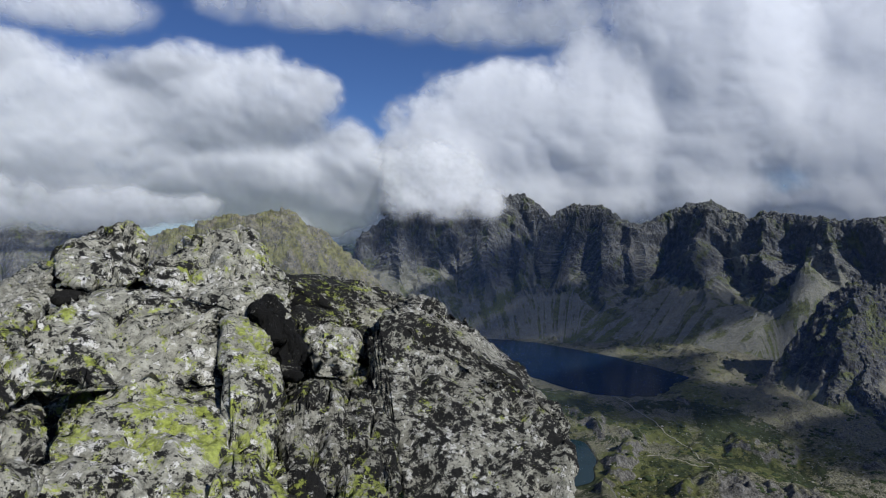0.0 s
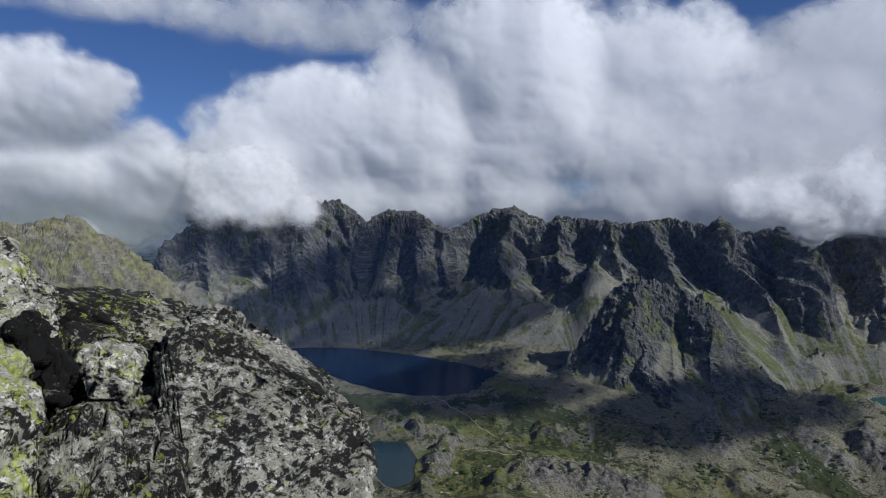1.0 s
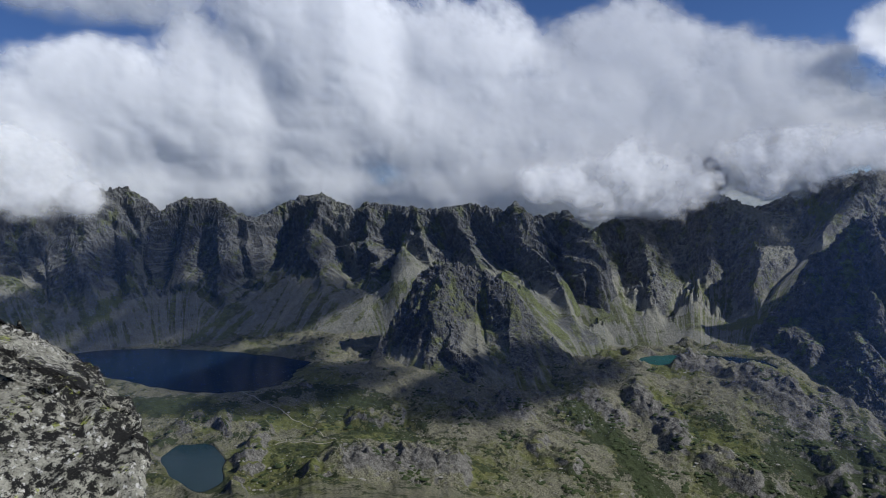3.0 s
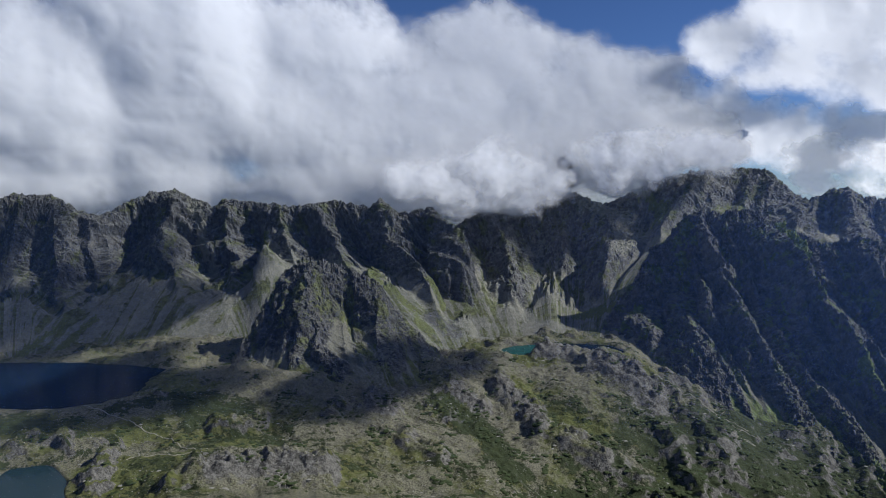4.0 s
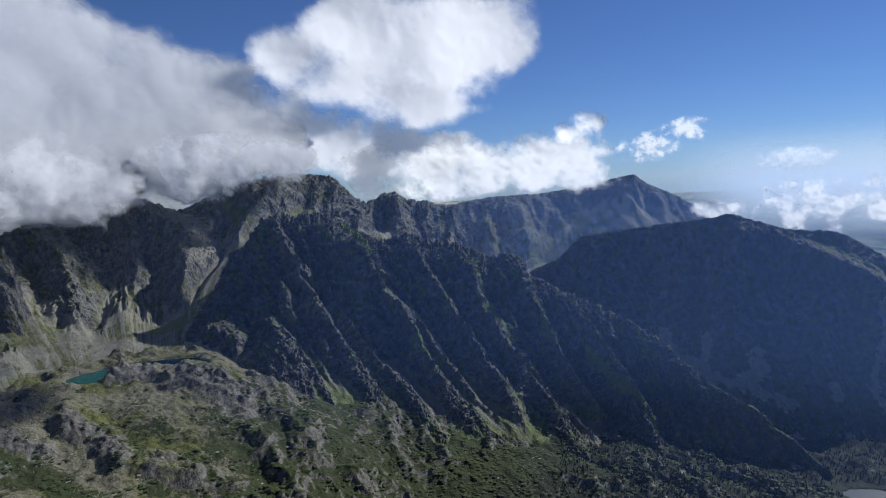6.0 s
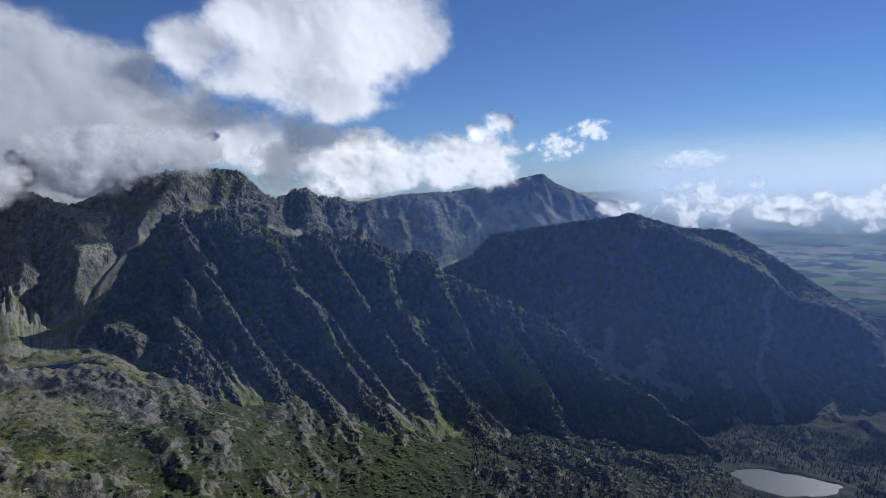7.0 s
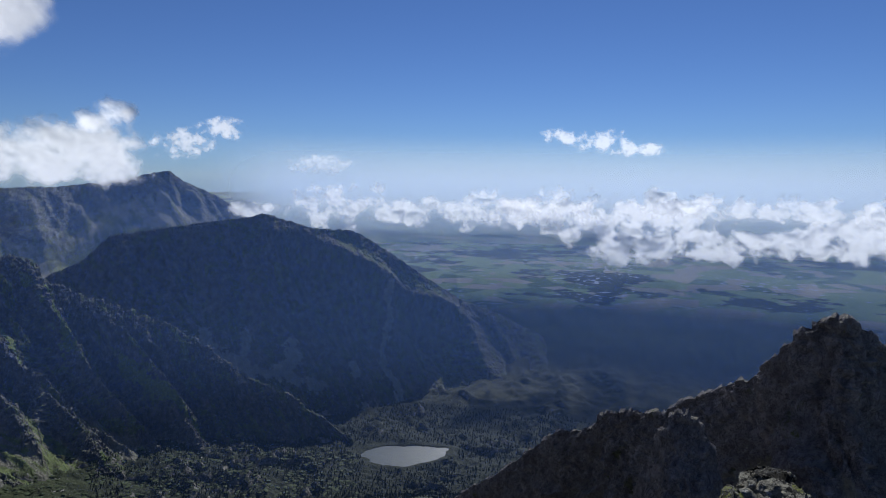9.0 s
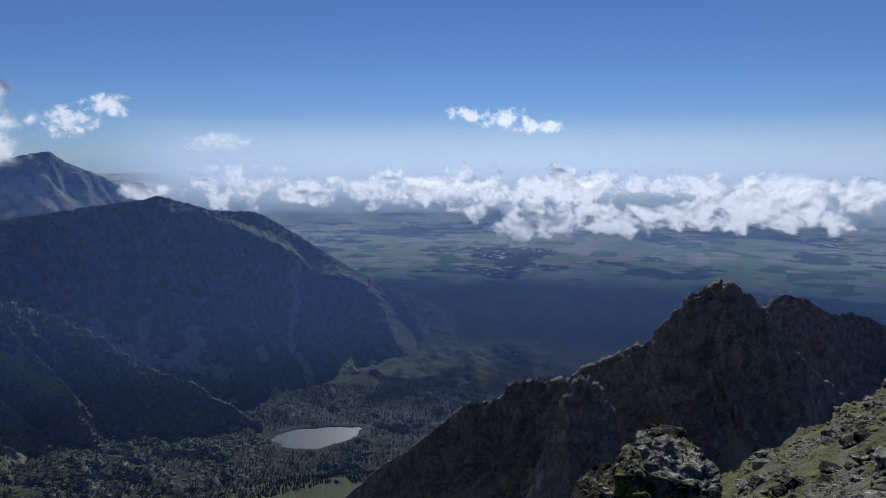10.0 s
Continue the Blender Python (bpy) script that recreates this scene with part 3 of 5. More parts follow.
GROUND = [
    [(-180, 45, -34), (180, 45, -34)],
    [(-180, 400, -260), (-40, 400, -260), (40, 400, -270), (70, 400, -330), (110, 400, -330), (180, 400, -300)],
    [(-180, 1500, -900), (-60, 1000, -560), (0, 1150, -515), (12, 1210, -503), (22, 1200, -515), (32, 1220, -545), (42, 1250, -580), (50, 1300, -630),
     (60, 1350, -690), (70, 1450, -770), (80, 1550, -860), (90, 1650, -905), (103, 1750, -930), (116, 1850, -932), (130, 1850, -950), (150, 1900, -1000), (180, 1500, -900)],
    [(-180, 1900, -950), (-60, 1400, -560), (0, 1430, -505), (12, 1450, -502), (22, 1450, -510), (32, 1480, -525), (42, 1550, -560), (50, 1650, -575),
     (60, 1700, -600), (70, 1750, -670), (80, 1750, -805), (90, 1850, -850), (103, 2000, -925), (116, 2020, -932), (130, 2100, -960), (150, 2300, -1050), (180, 1900, -950)],
    [(-180, 2300, -950), (-60, 1900, -560), (0, 1950, -472), (12, 1960, -472), (22, 1980, -473), (32, 1800, -490), (42, 1850, -520), (50, 2020, -502),
     (60, 1950, -505), (70, 1950, -640), (80, 1950, -760), (90, 2100, -830), (103, 2250, -900), (116, 2320, -932), (130, 2600, -960), (150, 2900, -1000), (180, 2500, -950)],
    [(-180, 2700, -900), (-60, 2500, -560), (0, 2650, -490), (22, 2620, -490), (32, 2500, -490), (42, 2500, -520), (50, 2350, -510),
     (60, 2350, -505), (70, 2400, -640), (80, 2500, -760), (90, 2600, -830), (103, 2700, -900), (116, 2800, -930), (130, 3100, -900), (150, 3300, -900), (180, 2800, -850)],
    [(-180, 3500, -700), (-40, 3500, -640), (90, 3500, -700), (116, 3500, -760), (150, 3700, -740), (180, 3500, -700)],
    [(-180, 4200, -470), (180, 4200, -470)],
    [(-180, 4600, -240), (180, 4600, -240)],
    [(-180, 4880, -118), (180, 4880, -118)],
]


# rock steps and knolls of the valley (height in metres, width in degrees, line of directions) and what covers the ground (kind, width in degrees, line of directions)
KNOLLS = [(34, 0.8, [(24.3, -17.8), (26.0, -18.2), (28.0, -17.9)]), (30, 1.0, [(37.6, -17.5), (39.4, -18.2)]), (42, 1.3, [(49.2, -16.6), (51.5, -18.2), (52.6, -20.0)]), (36, 1.4, [(57.2, -14.4), (60.0, -15.2), (62.5, -17.0)]), (40, 1.6, [(23.0, -21.8), (29.0, -22.2), (33.0, -22.6)]),
          (30, 1.0, [(40.5, -20.8), (43.5, -22.2)]), (34, 1.1, [(54.5, -20.8), (58.0, -22.5)]), (28, 0.9, [(45.0, -16.5), (47.5, -18.0)]), (26, 1.0, [(64.5, -17.6), (68.0, -20.2)]), (24, 0.9, [(13.5, -17.6), (16.5, -18.0)]), (30, 0.8, [(52.5, -13.6), (55.5, -13.8)])]
COVER = [("bare", 0.7, [(37.6, -17.7), (39.4, -18.4)]), ("bare", 0.9, [(49.4, -17.0), (51.5, -18.6), (52.6, -20.2)]), ("bare", 1.0, [(57.4, -14.8), (60.2, -15.8), (62.3, -17.4)]), ("bare", 0.9, [(24.0, -22.4), (32.0, -23.0)]), ("bare", 0.6, [(45.0, -17.0), (47.3, -18.4)]),
         ("bare", 0.6, [(52.5, -13.9), (55.3, -14.0)]), ("grit", 1.8, [(25.0, -13.0), (30.0, -14.6), (35.5, -16.2), (39.0, -16.0)]), ("grit", 1.3, [(43.0, -13.5), (46.5, -16.0), (49.5, -19.5), (52.0, -22.5)]), ("grit", 1.4, [(50.0, -14.6), (56.0, -15.6)]), ("grit", 0.9, [(61.5, -13.4), (65.5, -15.0), (67.5, -17.0)]),
         ("grit", 1.0, [(34.0, -19.0), (41.0, -19.8), (46.0, -21.5)]), ("turf", 0.8, [(12.0, -16.8), (20.0, -17.4)]), ("turf", 1.0, [(14.5, -20.0), (21.0, -20.6), (27.0, -19.6)]), ("turf", 0.5, [(57.8, -13.2), (59.0, -14.2)]), ("turf", 0.7, [(51.0, -14.3), (54.5, -14.0)]),
         ("turf", 0.8, [(53.5, -18.8), (58.0, -20.5)]), ("pine", 0.9, [(44.0, -18.0), (48.5, -20.8), (50.5, -23.5)]), ("pine", 1.2, [(62.0, -18.0), (64.0, -22.0)]), ("pine", 2.3, [(66.5, -19.5), (72.0, -23.0), (80.0, -25.5), (90.0, -27.0)]), ("pine", 0.6, [(22.0, -16.4), (27.0, -16.9)]), ("pine", 0.6, [(7.0, -15.0), (12.0, -16.2)])]


def ground():
    b = np.concatenate([np.arange(-180, -40, 2.0), np.arange(-40, 4, 0.24), np.arange(4, 122, 0.13), np.arange(122, 168, 0.24), np.arange(168, 180, 2.0)])
    got = [(np.full(len(b), 0.3), np.full(len(b), -1.75)), (np.full(len(b), 6.0), np.full(len(b), -3.6))] + [line_at(t, b, 2.0) for t in GROUND]
    r, z, v = spread(got, [4, 6, 8, 10, 84, 84, 50, 8, 10, 12, 12])
    bb, ee = np.broadcast_to(b, r.shape), np.degrees(np.arctan2(z, r))
    g = place(bb, r, z)
    v = np.broadcast_to(v[:, None], r.shape)
    p = g.reshape(-1, 3) * (1, 1, 0.3)
    hills = (smooth(v, 3, 4.2) * (1 - smooth(v, 8, 9))).ravel()
    warp = np.stack([fbm(p / 120 + k * 31, 3) for k in range(3)], -1)
    dz = hills * (20 * fbm(p / 260, 4, 0.42) + 10 * (ridged(p / 75 + 5 + 0.4 * warp, 4, 0.6) - 0.6) + 120 * np.clip(ridged(p / 190 + 3, 4, 0.5) - 0.72, 0, 1) * smooth(fbm(p / 300 + 9, 2), -0.3, 0.3) + 3.5 * fbm(p / 30, 4, 0.6))
    broken = 1 + 0.5 * fbm(p / 45 + 3, 4, 0.6).reshape(r.shape)
    rough = ridged(p / 28 + 0.6 * warp, 4, 0.6).reshape(r.shape)
    for height, width, pts in KNOLLS:
        d = near_line(pts, bb, ee) / width
        dz += (0.62 * height * broken * (1 - smooth(d * broken ** 0.5, 0.15, 1.3)) * (0.85 + 0.4 * rough)).ravel()
    dz += (smooth(v, 8, 9) * (1 - smooth(v, 10, 11))).ravel() * 10 * fbm(p / 300, 4)
    dz = dz.reshape(r.shape)
    # the basins of the lakes
    for lake in LAKES:
        d = lake_inside(lake, bb, r)
        keep = smooth(d, 0.95, 1.5)
        dz = dz * keep + (1 - keep) * (lake["z"] - 6 - z) * (1 - smooth(d, 0.93, 1.1)) + (1 - keep) * smooth(d, 0.93, 1.1) * (lake["z"] + 3 - z)
    g[..., 2] += dz
    cut = int(np.argmax(v[:, 0] >= 7.7))
    tagged(new("plain", mesh_of("plain", g[cut:].reshape(-1, 3), grid_faces(*r[cut:].shape, wrap=True)[:, ::-1], PLAIN)), "wide hazy plain of fields and woods", "ground", kind="structure")
    me = mesh_of("ground", g[:cut + 1].reshape(-1, 3), grid_faces(*r[:cut + 1].shape, wrap=True)[:, ::-1], VALLEY)
    for kind in ("bare", "grit", "turf", "pine"):
        value = np.zeros(r.shape)
        for k, width, pts in COVER:
            if k == kind:
                value = np.maximum(value, 1 - near_line(pts, bb, ee) / width / 2)
        me.attributes.new(kind, "FLOAT", "POINT").data.foreach_set("value", value[:cut + 1].astype(np.float32).ravel())
    return tagged(new("ground", me), "alpine valley floor of scree, grass and dwarf pine", "ground", kind="structure")


# lakes: middle (bearing, distance), half axes in degrees and metres, the water's height
LAKES = [dict(name="large_tarn", b=12.0, r=2115, db=8.6, dr=310, z=-477, skew=-25, bow=0, label="large dark blue mountain lake below the rock walls"),
         dict(name="small_tarn", b=10.8, r=1375, db=2.55, dr=116, z=-503, skew=-14, bow=0, label="small round blue-green tarn among grassy knolls"),
         dict(name="teal_tarn", b=51.2, r=2098, db=1.6, dr=70, z=-505, skew=5, bow=0, label="small teal tarn on a boulder-strewn terrace"),
         dict(name="shadow_tarn", b=57.3, r=2110, db=2.4, dr=75, z=-505, skew=-18, bow=0, label="dark tarn in the shadow of the cirque"),
         dict(name="forest_lake", b=116.2, r=2118, db=3.7, dr=78, z=-934, skew=6, bow=1.0, label="silvery lake among dark conifer woods")]


TARN_SHORE = [(3.1, 2625), (5.9, 2090), (9.5, 1890), (12.0, 1815), (14.3, 1790), (17.0, 1800), (18.8, 1858), (19.4, 1960), (20.7, 2049), (18.5, 2150), (16.4, 2225), (12.5, 2365), (9.5, 2475), (7.3, 2549), (5.0, 2585)]


def shore(lake, a):
    """How far the shore lies from the middle, in half axes, round the lake."""
    if lake["name"] == "large_tarn":
        b, r = np.array(TARN_SHORE, float).T
        u, w = (b - lake["b"]) / lake["db"], (r - lake["r"] - lake["skew"] * (b - lake["b"])) / lake["dr"]
        return np.interp(a, np.arctan2(w, u), np.hypot(u, w), period=2 * np.pi) / 1.03 * (1 + 0.012 * np.sin(17 * a) + 0.01 * np.sin(29 * a))
    ragged = 0.05 * np.sin(7 * a + 1.0) * np.sin(4 * a) + 0.015 * np.sin(23 * a) if lake["name"] == "forest_lake" else 0.0
    return 1 + ragged + 0.10 * np.sin(2 * a + lake["b"]) + 0.06 * np.sin(3 * a + lake["r"]) + 0.04 * np.sin(7 * a)


def lake_inside(lake, b, r):
    """Below 1 inside the lake."""
    d = b - lake["b"]
    u, w = d / lake["db"], (r - lake["r"] - lake["skew"] * d - lake["bow"] * np.minimum(d * d, 150)) / lake["dr"]
    return np.sqrt(u * u + w * w) / shore(lake, np.arctan2(w, u))


def water(lake):
    m = Nodes(lake["name"] + "_water", 0.06)
    m.bsdf.inputs["Specular IOR Level"].default_value = 0.32 if lake["name"] == "forest_lake" else 0.05 if lake["name"] == "small_tarn" else 0.03
    deep = {"small_tarn": (0.008, 0.024, 0.032), "teal_tarn": (0.012, 0.055, 0.055), "forest_lake": (0.03, 0.045, 0.06)}.get(lake["name"], (0.004, 0.012, 0.03))
    if lake["name"] == "forest_lake":
        m.bsdf.inputs["Roughness"].default_value = 0.36
    m.bump(m.noise(14.0 if lake["name"] == "forest_lake" else 3.0, 5, 0.7), 1.2 if lake["name"] == "forest_lake" else 0.25, 1.0 if lake["name"] == "forest_lake" else 0.5)
    mat = m.colour(m.mix(m.noise(90, 3), deep, tuple(1.5 * k for k in deep)))
    a = np.linspace(0, 2 * np.pi, 97)[:-1]
    ring = 1.03
    pts = [place(np.array([lake["b"]]), lake["r"], lake["z"])[0]]
    for k in (0.5, 1.0):
        s = shore(lake, a) * ring * k
        d = lake["db"] * s * np.cos(a)
        pts += list(place(lake["b"] + d, lake["r"] + lake["skew"] * d + lake["bow"] * np.minimum(d * d, 150) + lake["dr"] * s * np.sin(a), np.full(96, lake["z"])))
    faces = [(1 + (k + 1) % 96, 1 + k, 0) for k in range(96)]
    for k in range(96):
        j = (k + 1) % 96
        faces += [(1 + k, 1 + j, 97 + j), (1 + k, 97 + j, 97 + k)]
    tagged(new("water", mesh_of("water", np.array(pts), np.array(faces)[:, ::-1], mat)), lake["label"], "lake", kind="structure")


GROUND_SHEET = ground()
for lake in LAKES:
    water(lake)

# ribs, pale runnels and green patches of the faces, as directions (bearing, height angle) from the summit
MAIN_SPURS = [(90, 1.3, [(-3.8, 0.6), (-4.6, -3.0)]), (110, 1.8, [(4.5, 1.8), (3.0, -2.5), (4.5, -6.0)]), (80, 1.3, [(11.5, 1.0), (10.5, -3.0), (9.0, -6.5)]), (60, 1.2, [(14.0, 0.6), (14.5, -4.0), (13.5, -7.0)]),
              (110, 1.7, [(21.8, 1.0), (22.0, -3.0), (23.0, -6.5)]), (70, 1.2, [(26.2, 0.0), (27.0, -3.5), (28.5, -6.0)]), (70, 1.4, [(39.0, 0.0), (40.5, -4.0), (43.5, -8.0)]), (60, 1.2, [(43.4, -1.0), (45.0, -5.0), (47.5, -9.0)])]
MAIN_MARKS = [("grit", 0.35, [(19.1, -5.4), (17.0, -8.3), (14.5, -11.0)]), ("grit", 0.35, [(27.5, -7.2), (23.4, -10.0), (19.4, -11.8)]), ("turf", 0.3, [(13.6, -8.6), (10.6, -10.8)]), ("turf", 0.3, [(16.0, -8.3), (12.8, -10.9)]),
              ("grit", 0.8, [(-6.0, -4.2), (-2.0, -4.5)]), ("turf", 0.5, [(6.0, -6.0), (4.0, -8.0)]), ("grit", 0.9, [(29.4, -2.4), (30.6, -4.3), (34.0, -5.2)]), ("turf", 0.3, [(29.2, -1.8), (30.0, -4.0)]),
              ("turf", 0.5, [(43.0, -7.6), (46.0, -9.6)]), ("grit", 0.5, [(40.5, -7.4), (43.7, -9.2), (46.7, -11.4), (48.3, -13.1)]), ("turf", 0.4, [(37.5, -5.6), (40.0, -8.0), (43.0, -11.5)]), ("bare", 0.5, [(43.0, -10.5), (45.5, -11.8)]), ("bare", 0.6, [(47.0, -8.5), (49.0, -11.5)]), ("grit", 0.5, [(23.8, 0.0), (24.6, -4.0)]), ("grit", 0.3, [(8.8, 0.0), (8.0, -5.0)])]
CIRQUE_SPURS = [(120, 2.2, [(54.9, 0.2), (58.2, -1.5), (59.6, -3.6), (58.2, -7.0)]), (80, 1.5, [(48.5, -1.4), (49.5, -5.0)]), (90, 1.6, [(67.0, 1.4), (64.0, -2.0), (62.0, -5.0)]), (70, 1.3, [(76.0, -0.6), (77.5, -4.0)])]
CIRQUE_MARKS = [("grit", 0.5, [(48.4, -7.0), (50.0, -9.0), (52.5, -11.6)]), ("grit", 0.8, [(56.5, -1.2), (60.5, -3.1), (60.0, -5.0)]), ("turf", 0.6, [(62.0, -0.4), (63.5, -2.0)]), ("grit", 0.9, [(60.1, -9.8), (63.0, -8.8)]), ("turf", 0.5, [(56.0, -10.5), (59.0, -10.0)])]
RIB_SPURS = [(70, 1.0, [(70.0, -2.4), (75.0, -9.0), (79.0, -16.0)]), (60, 0.9, [(65.5, -2.0), (68.5, -8.0), (72.0, -15.0)]), (60, 0.9, [(77.0, -4.2), (80.5, -10.0), (85.5, -18.5)]), (80, 1.0, [(85.8, -6.4), (89.0, -12.0), (94.0, -19.5)]),
             (60, 0.9, [(81.0, -5.4), (84.5, -11.0), (90.0, -20.0)]), (60, 1.0, [(90.5, -9.5), (95.0, -15.5), (99.0, -20.0)])]
RIB_MARKS = [("turf", 0.4, [(74.1, -8.2), (76.3, -9.9)]), ("turf", 0.3, [(83.0, -6.9), (84.3, -10.3), (86.2, -13.1)]), ("turf", 0.3, [(87.7, -8.8), (89.5, -13.0)]), ("turf", 0.25, [(93.0, -14.2), (96.9, -18.7), (100.9, -21.9)]), ("turf", 0.35, [(71.8, -3.1), (73.7, -5.6)]),
             ("turf", 0.3, [(77.6, -13.0), (79.5, -15.6)]), ("grit", 0.7, [(70.6, -20.5), (75.1, -21.1)]), ("turf", 0.6, [(76.7, -19.8), (81.6, -25.1)]), ("turf", 0.5, [(82.6, -22.4), (86.0, -25.3)]), ("grit", 0.5, [(87.0, -22.2), (89.3, -24.6)]), ("turf", 0.5, [(91.2, -21.9), (95.2, -24.8)])]
DARK_SPURS = [(70, 1.4, [(105.0, -3.5), (109.5, -5.7), (114.0, -8.6), (117.0, -15.0)]), (40, 1.2, [(98.0, -4.5), (101.0, -11.0)]), (50, 1.2, [(104.5, -3.5), (108.0, -12.0)]), (60, 1.5, [(115.0, -9.7), (120.9, -11.5), (124.0, -16.0)])]
DARK_MARKS = [("grit", 0.6, [(97.5, -13.6), (100.4, -15.0), (103.0, -16.5)]), ("grit", 0.5, [(99.2, -12.7), (100.2, -15.0)]), ("grit", 0.45, [(102.6, -13.0), (102.2, -16.0)]), ("grit", 0.5, [(106.3, -14.1), (106.5, -15.8), (105.0, -16.5)]), ("grit", 0.45, [(102.4, -16.2), (106.0, -17.0), (108.6, -17.9)]),
              ("grit", 0.3, [(114.5, -9.6), (114.8, -13.0), (114.4, -15.9), (115.7, -18.2), (116.0, -20.6)]), ("grit", 0.6, [(112.7, -19.8), (113.2, -21.1)]), ("grit", 0.35, [(111.6, -16.0), (112.1, -16.9)]), ("turf", 0.5, [(110.0, -4.9), (114.5, -8.2), (119.0, -10.0)])]

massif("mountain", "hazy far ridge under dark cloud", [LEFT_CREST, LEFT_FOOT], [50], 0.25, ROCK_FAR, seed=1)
massif("mountain", "sunlit grassy ridge with a rocky spine", [GREEN_CREST, GREEN_FOOT], [100], 0.09, ROCK_GREEN, 45, 45, [(0, 0.5)], 6, 9, seed=2, flank=0.6)
massif("mountain", "jagged granite wall with gullies above scree fans", [MAIN_CREST, MAIN_MID, MAIN_FOOT], [130, 75], 0.075, ROCK_MAIN, 60, 95, [(-10, 0.3), (8, 0.2), (12, -0.8), (26, -0.9), (30, 0.3), (40, 0.9), (50, 1.0)], 8, 12, seed=3, soft=0.1,
       fans=[(-9, 0.9), (0, 1.0), (10, 1.05), (20, 0.9), (27, 0.95), (30, 0.9), (36, 0.9), (40, 0.95), (45, 0.95), (50, 0.9)], flank=0.85, spurs=MAIN_SPURS, marks=MAIN_MARKS)
CRAG = massif("mountain", "steep dark rock buttress rising over the moraine", [CRAG_CREST, CRAG_FOOT], [140], 0.065, ROCK_CRAG, 40, 45, [(25, -0.7), (32, -0.2), (37, 0.3), (47, 0.9)], 9, 14, seed=4,
              fans=[(25, 0.3), (29, 0.5), (33, 0.68), (38, 0.72), (40, 0.7), (43, 0.55), (47, 0.5)], flank=0.9, sag=10, spurs=[(50, 1.2, [(33.0, -5.0), (34.5, -12.0)]), (60, 1.3, [(37.5, -7.0), (38.5, -13.0)]), (-60, 0.8, [(36.0, -6.5), (36.5, -13.0)])])
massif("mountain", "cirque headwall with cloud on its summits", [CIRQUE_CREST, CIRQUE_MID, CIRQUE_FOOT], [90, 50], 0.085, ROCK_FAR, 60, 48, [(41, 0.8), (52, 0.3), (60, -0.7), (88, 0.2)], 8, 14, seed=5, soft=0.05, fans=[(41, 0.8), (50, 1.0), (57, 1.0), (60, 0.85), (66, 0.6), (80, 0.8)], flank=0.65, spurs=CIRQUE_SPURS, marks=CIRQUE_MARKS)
RIBS = massif("mountain", "dark ribbed mountain cut by slanting gullies", [RIB_CREST, RIB_FOOT], [230], 0.06, ROCK_RIBS, 30, 60, [(56, 0.2), (62, 0.35), (68, 0.6), (80, 0.72), (100, 0.9), (112, 1.0)], 11, 16, seed=6, fans=[(0, 0.93)], flank=1.15, soft=0.5, spurs=RIB_SPURS, marks=RIB_MARKS)
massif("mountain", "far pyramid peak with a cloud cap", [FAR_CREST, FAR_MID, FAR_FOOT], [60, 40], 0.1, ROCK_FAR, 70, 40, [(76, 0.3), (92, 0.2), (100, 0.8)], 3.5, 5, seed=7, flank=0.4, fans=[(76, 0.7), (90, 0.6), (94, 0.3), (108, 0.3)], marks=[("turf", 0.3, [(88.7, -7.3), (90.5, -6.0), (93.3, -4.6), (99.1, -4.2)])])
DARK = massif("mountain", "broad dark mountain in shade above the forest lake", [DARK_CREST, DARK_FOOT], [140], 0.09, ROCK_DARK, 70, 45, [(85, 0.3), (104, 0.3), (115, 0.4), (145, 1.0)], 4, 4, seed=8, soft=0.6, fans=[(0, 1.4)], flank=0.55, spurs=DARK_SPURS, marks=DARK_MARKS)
massif("crag", "dark granite pinnacle with a broken crest", [PINNACLE_CREST, PINNACLE_FOOT], [150], 0.11, ROCK_NEAR, 75, 30, [(118, -0.6), (140, -0.5), (150, 0), (163, 0.5)], 1.9, 1.1, back=60, seed=9, unit=0.16, marks=[("grit", 0.5, [(131.0, -28.9), (133.6, -27.9), (135.4, -27.0)]), ("grit", 0.4, [(143.9, -23.3), (145.7, -21.5)])])
massif("crag", "dark rock buttress before the pinnacle", [BUTTRESS_CREST, BUTTRESS_FOOT], [90], 0.1, ROCK_NEAR, 60, 25, [(0, 0)], 1.6, 1.6, back=40, seed=12, unit=0.12)
massif("crag", "dark rocky shoulder behind the pinnacle", [SHOULDER_CREST, SHOULDER_FOOT], [70], 0.15, ROCK_NEAR, 100, 28, [(0, 0.2)], 1.6, 1.0, back=60, seed=10, unit=0.25)


# ---- thin blue sheets that stand in for haze over the valley and plain ----
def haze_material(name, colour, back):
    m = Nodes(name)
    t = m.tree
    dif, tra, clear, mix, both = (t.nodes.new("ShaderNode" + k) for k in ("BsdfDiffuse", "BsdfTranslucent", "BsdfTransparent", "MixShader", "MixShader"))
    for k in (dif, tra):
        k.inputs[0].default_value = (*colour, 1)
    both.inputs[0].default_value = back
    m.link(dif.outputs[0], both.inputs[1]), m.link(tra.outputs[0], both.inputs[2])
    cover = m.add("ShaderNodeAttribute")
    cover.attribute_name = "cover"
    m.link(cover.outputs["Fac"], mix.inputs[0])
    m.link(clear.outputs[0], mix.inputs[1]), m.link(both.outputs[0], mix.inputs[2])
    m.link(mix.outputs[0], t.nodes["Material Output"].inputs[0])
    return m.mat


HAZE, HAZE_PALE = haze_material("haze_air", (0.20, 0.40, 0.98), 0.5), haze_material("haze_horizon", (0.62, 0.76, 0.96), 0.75)


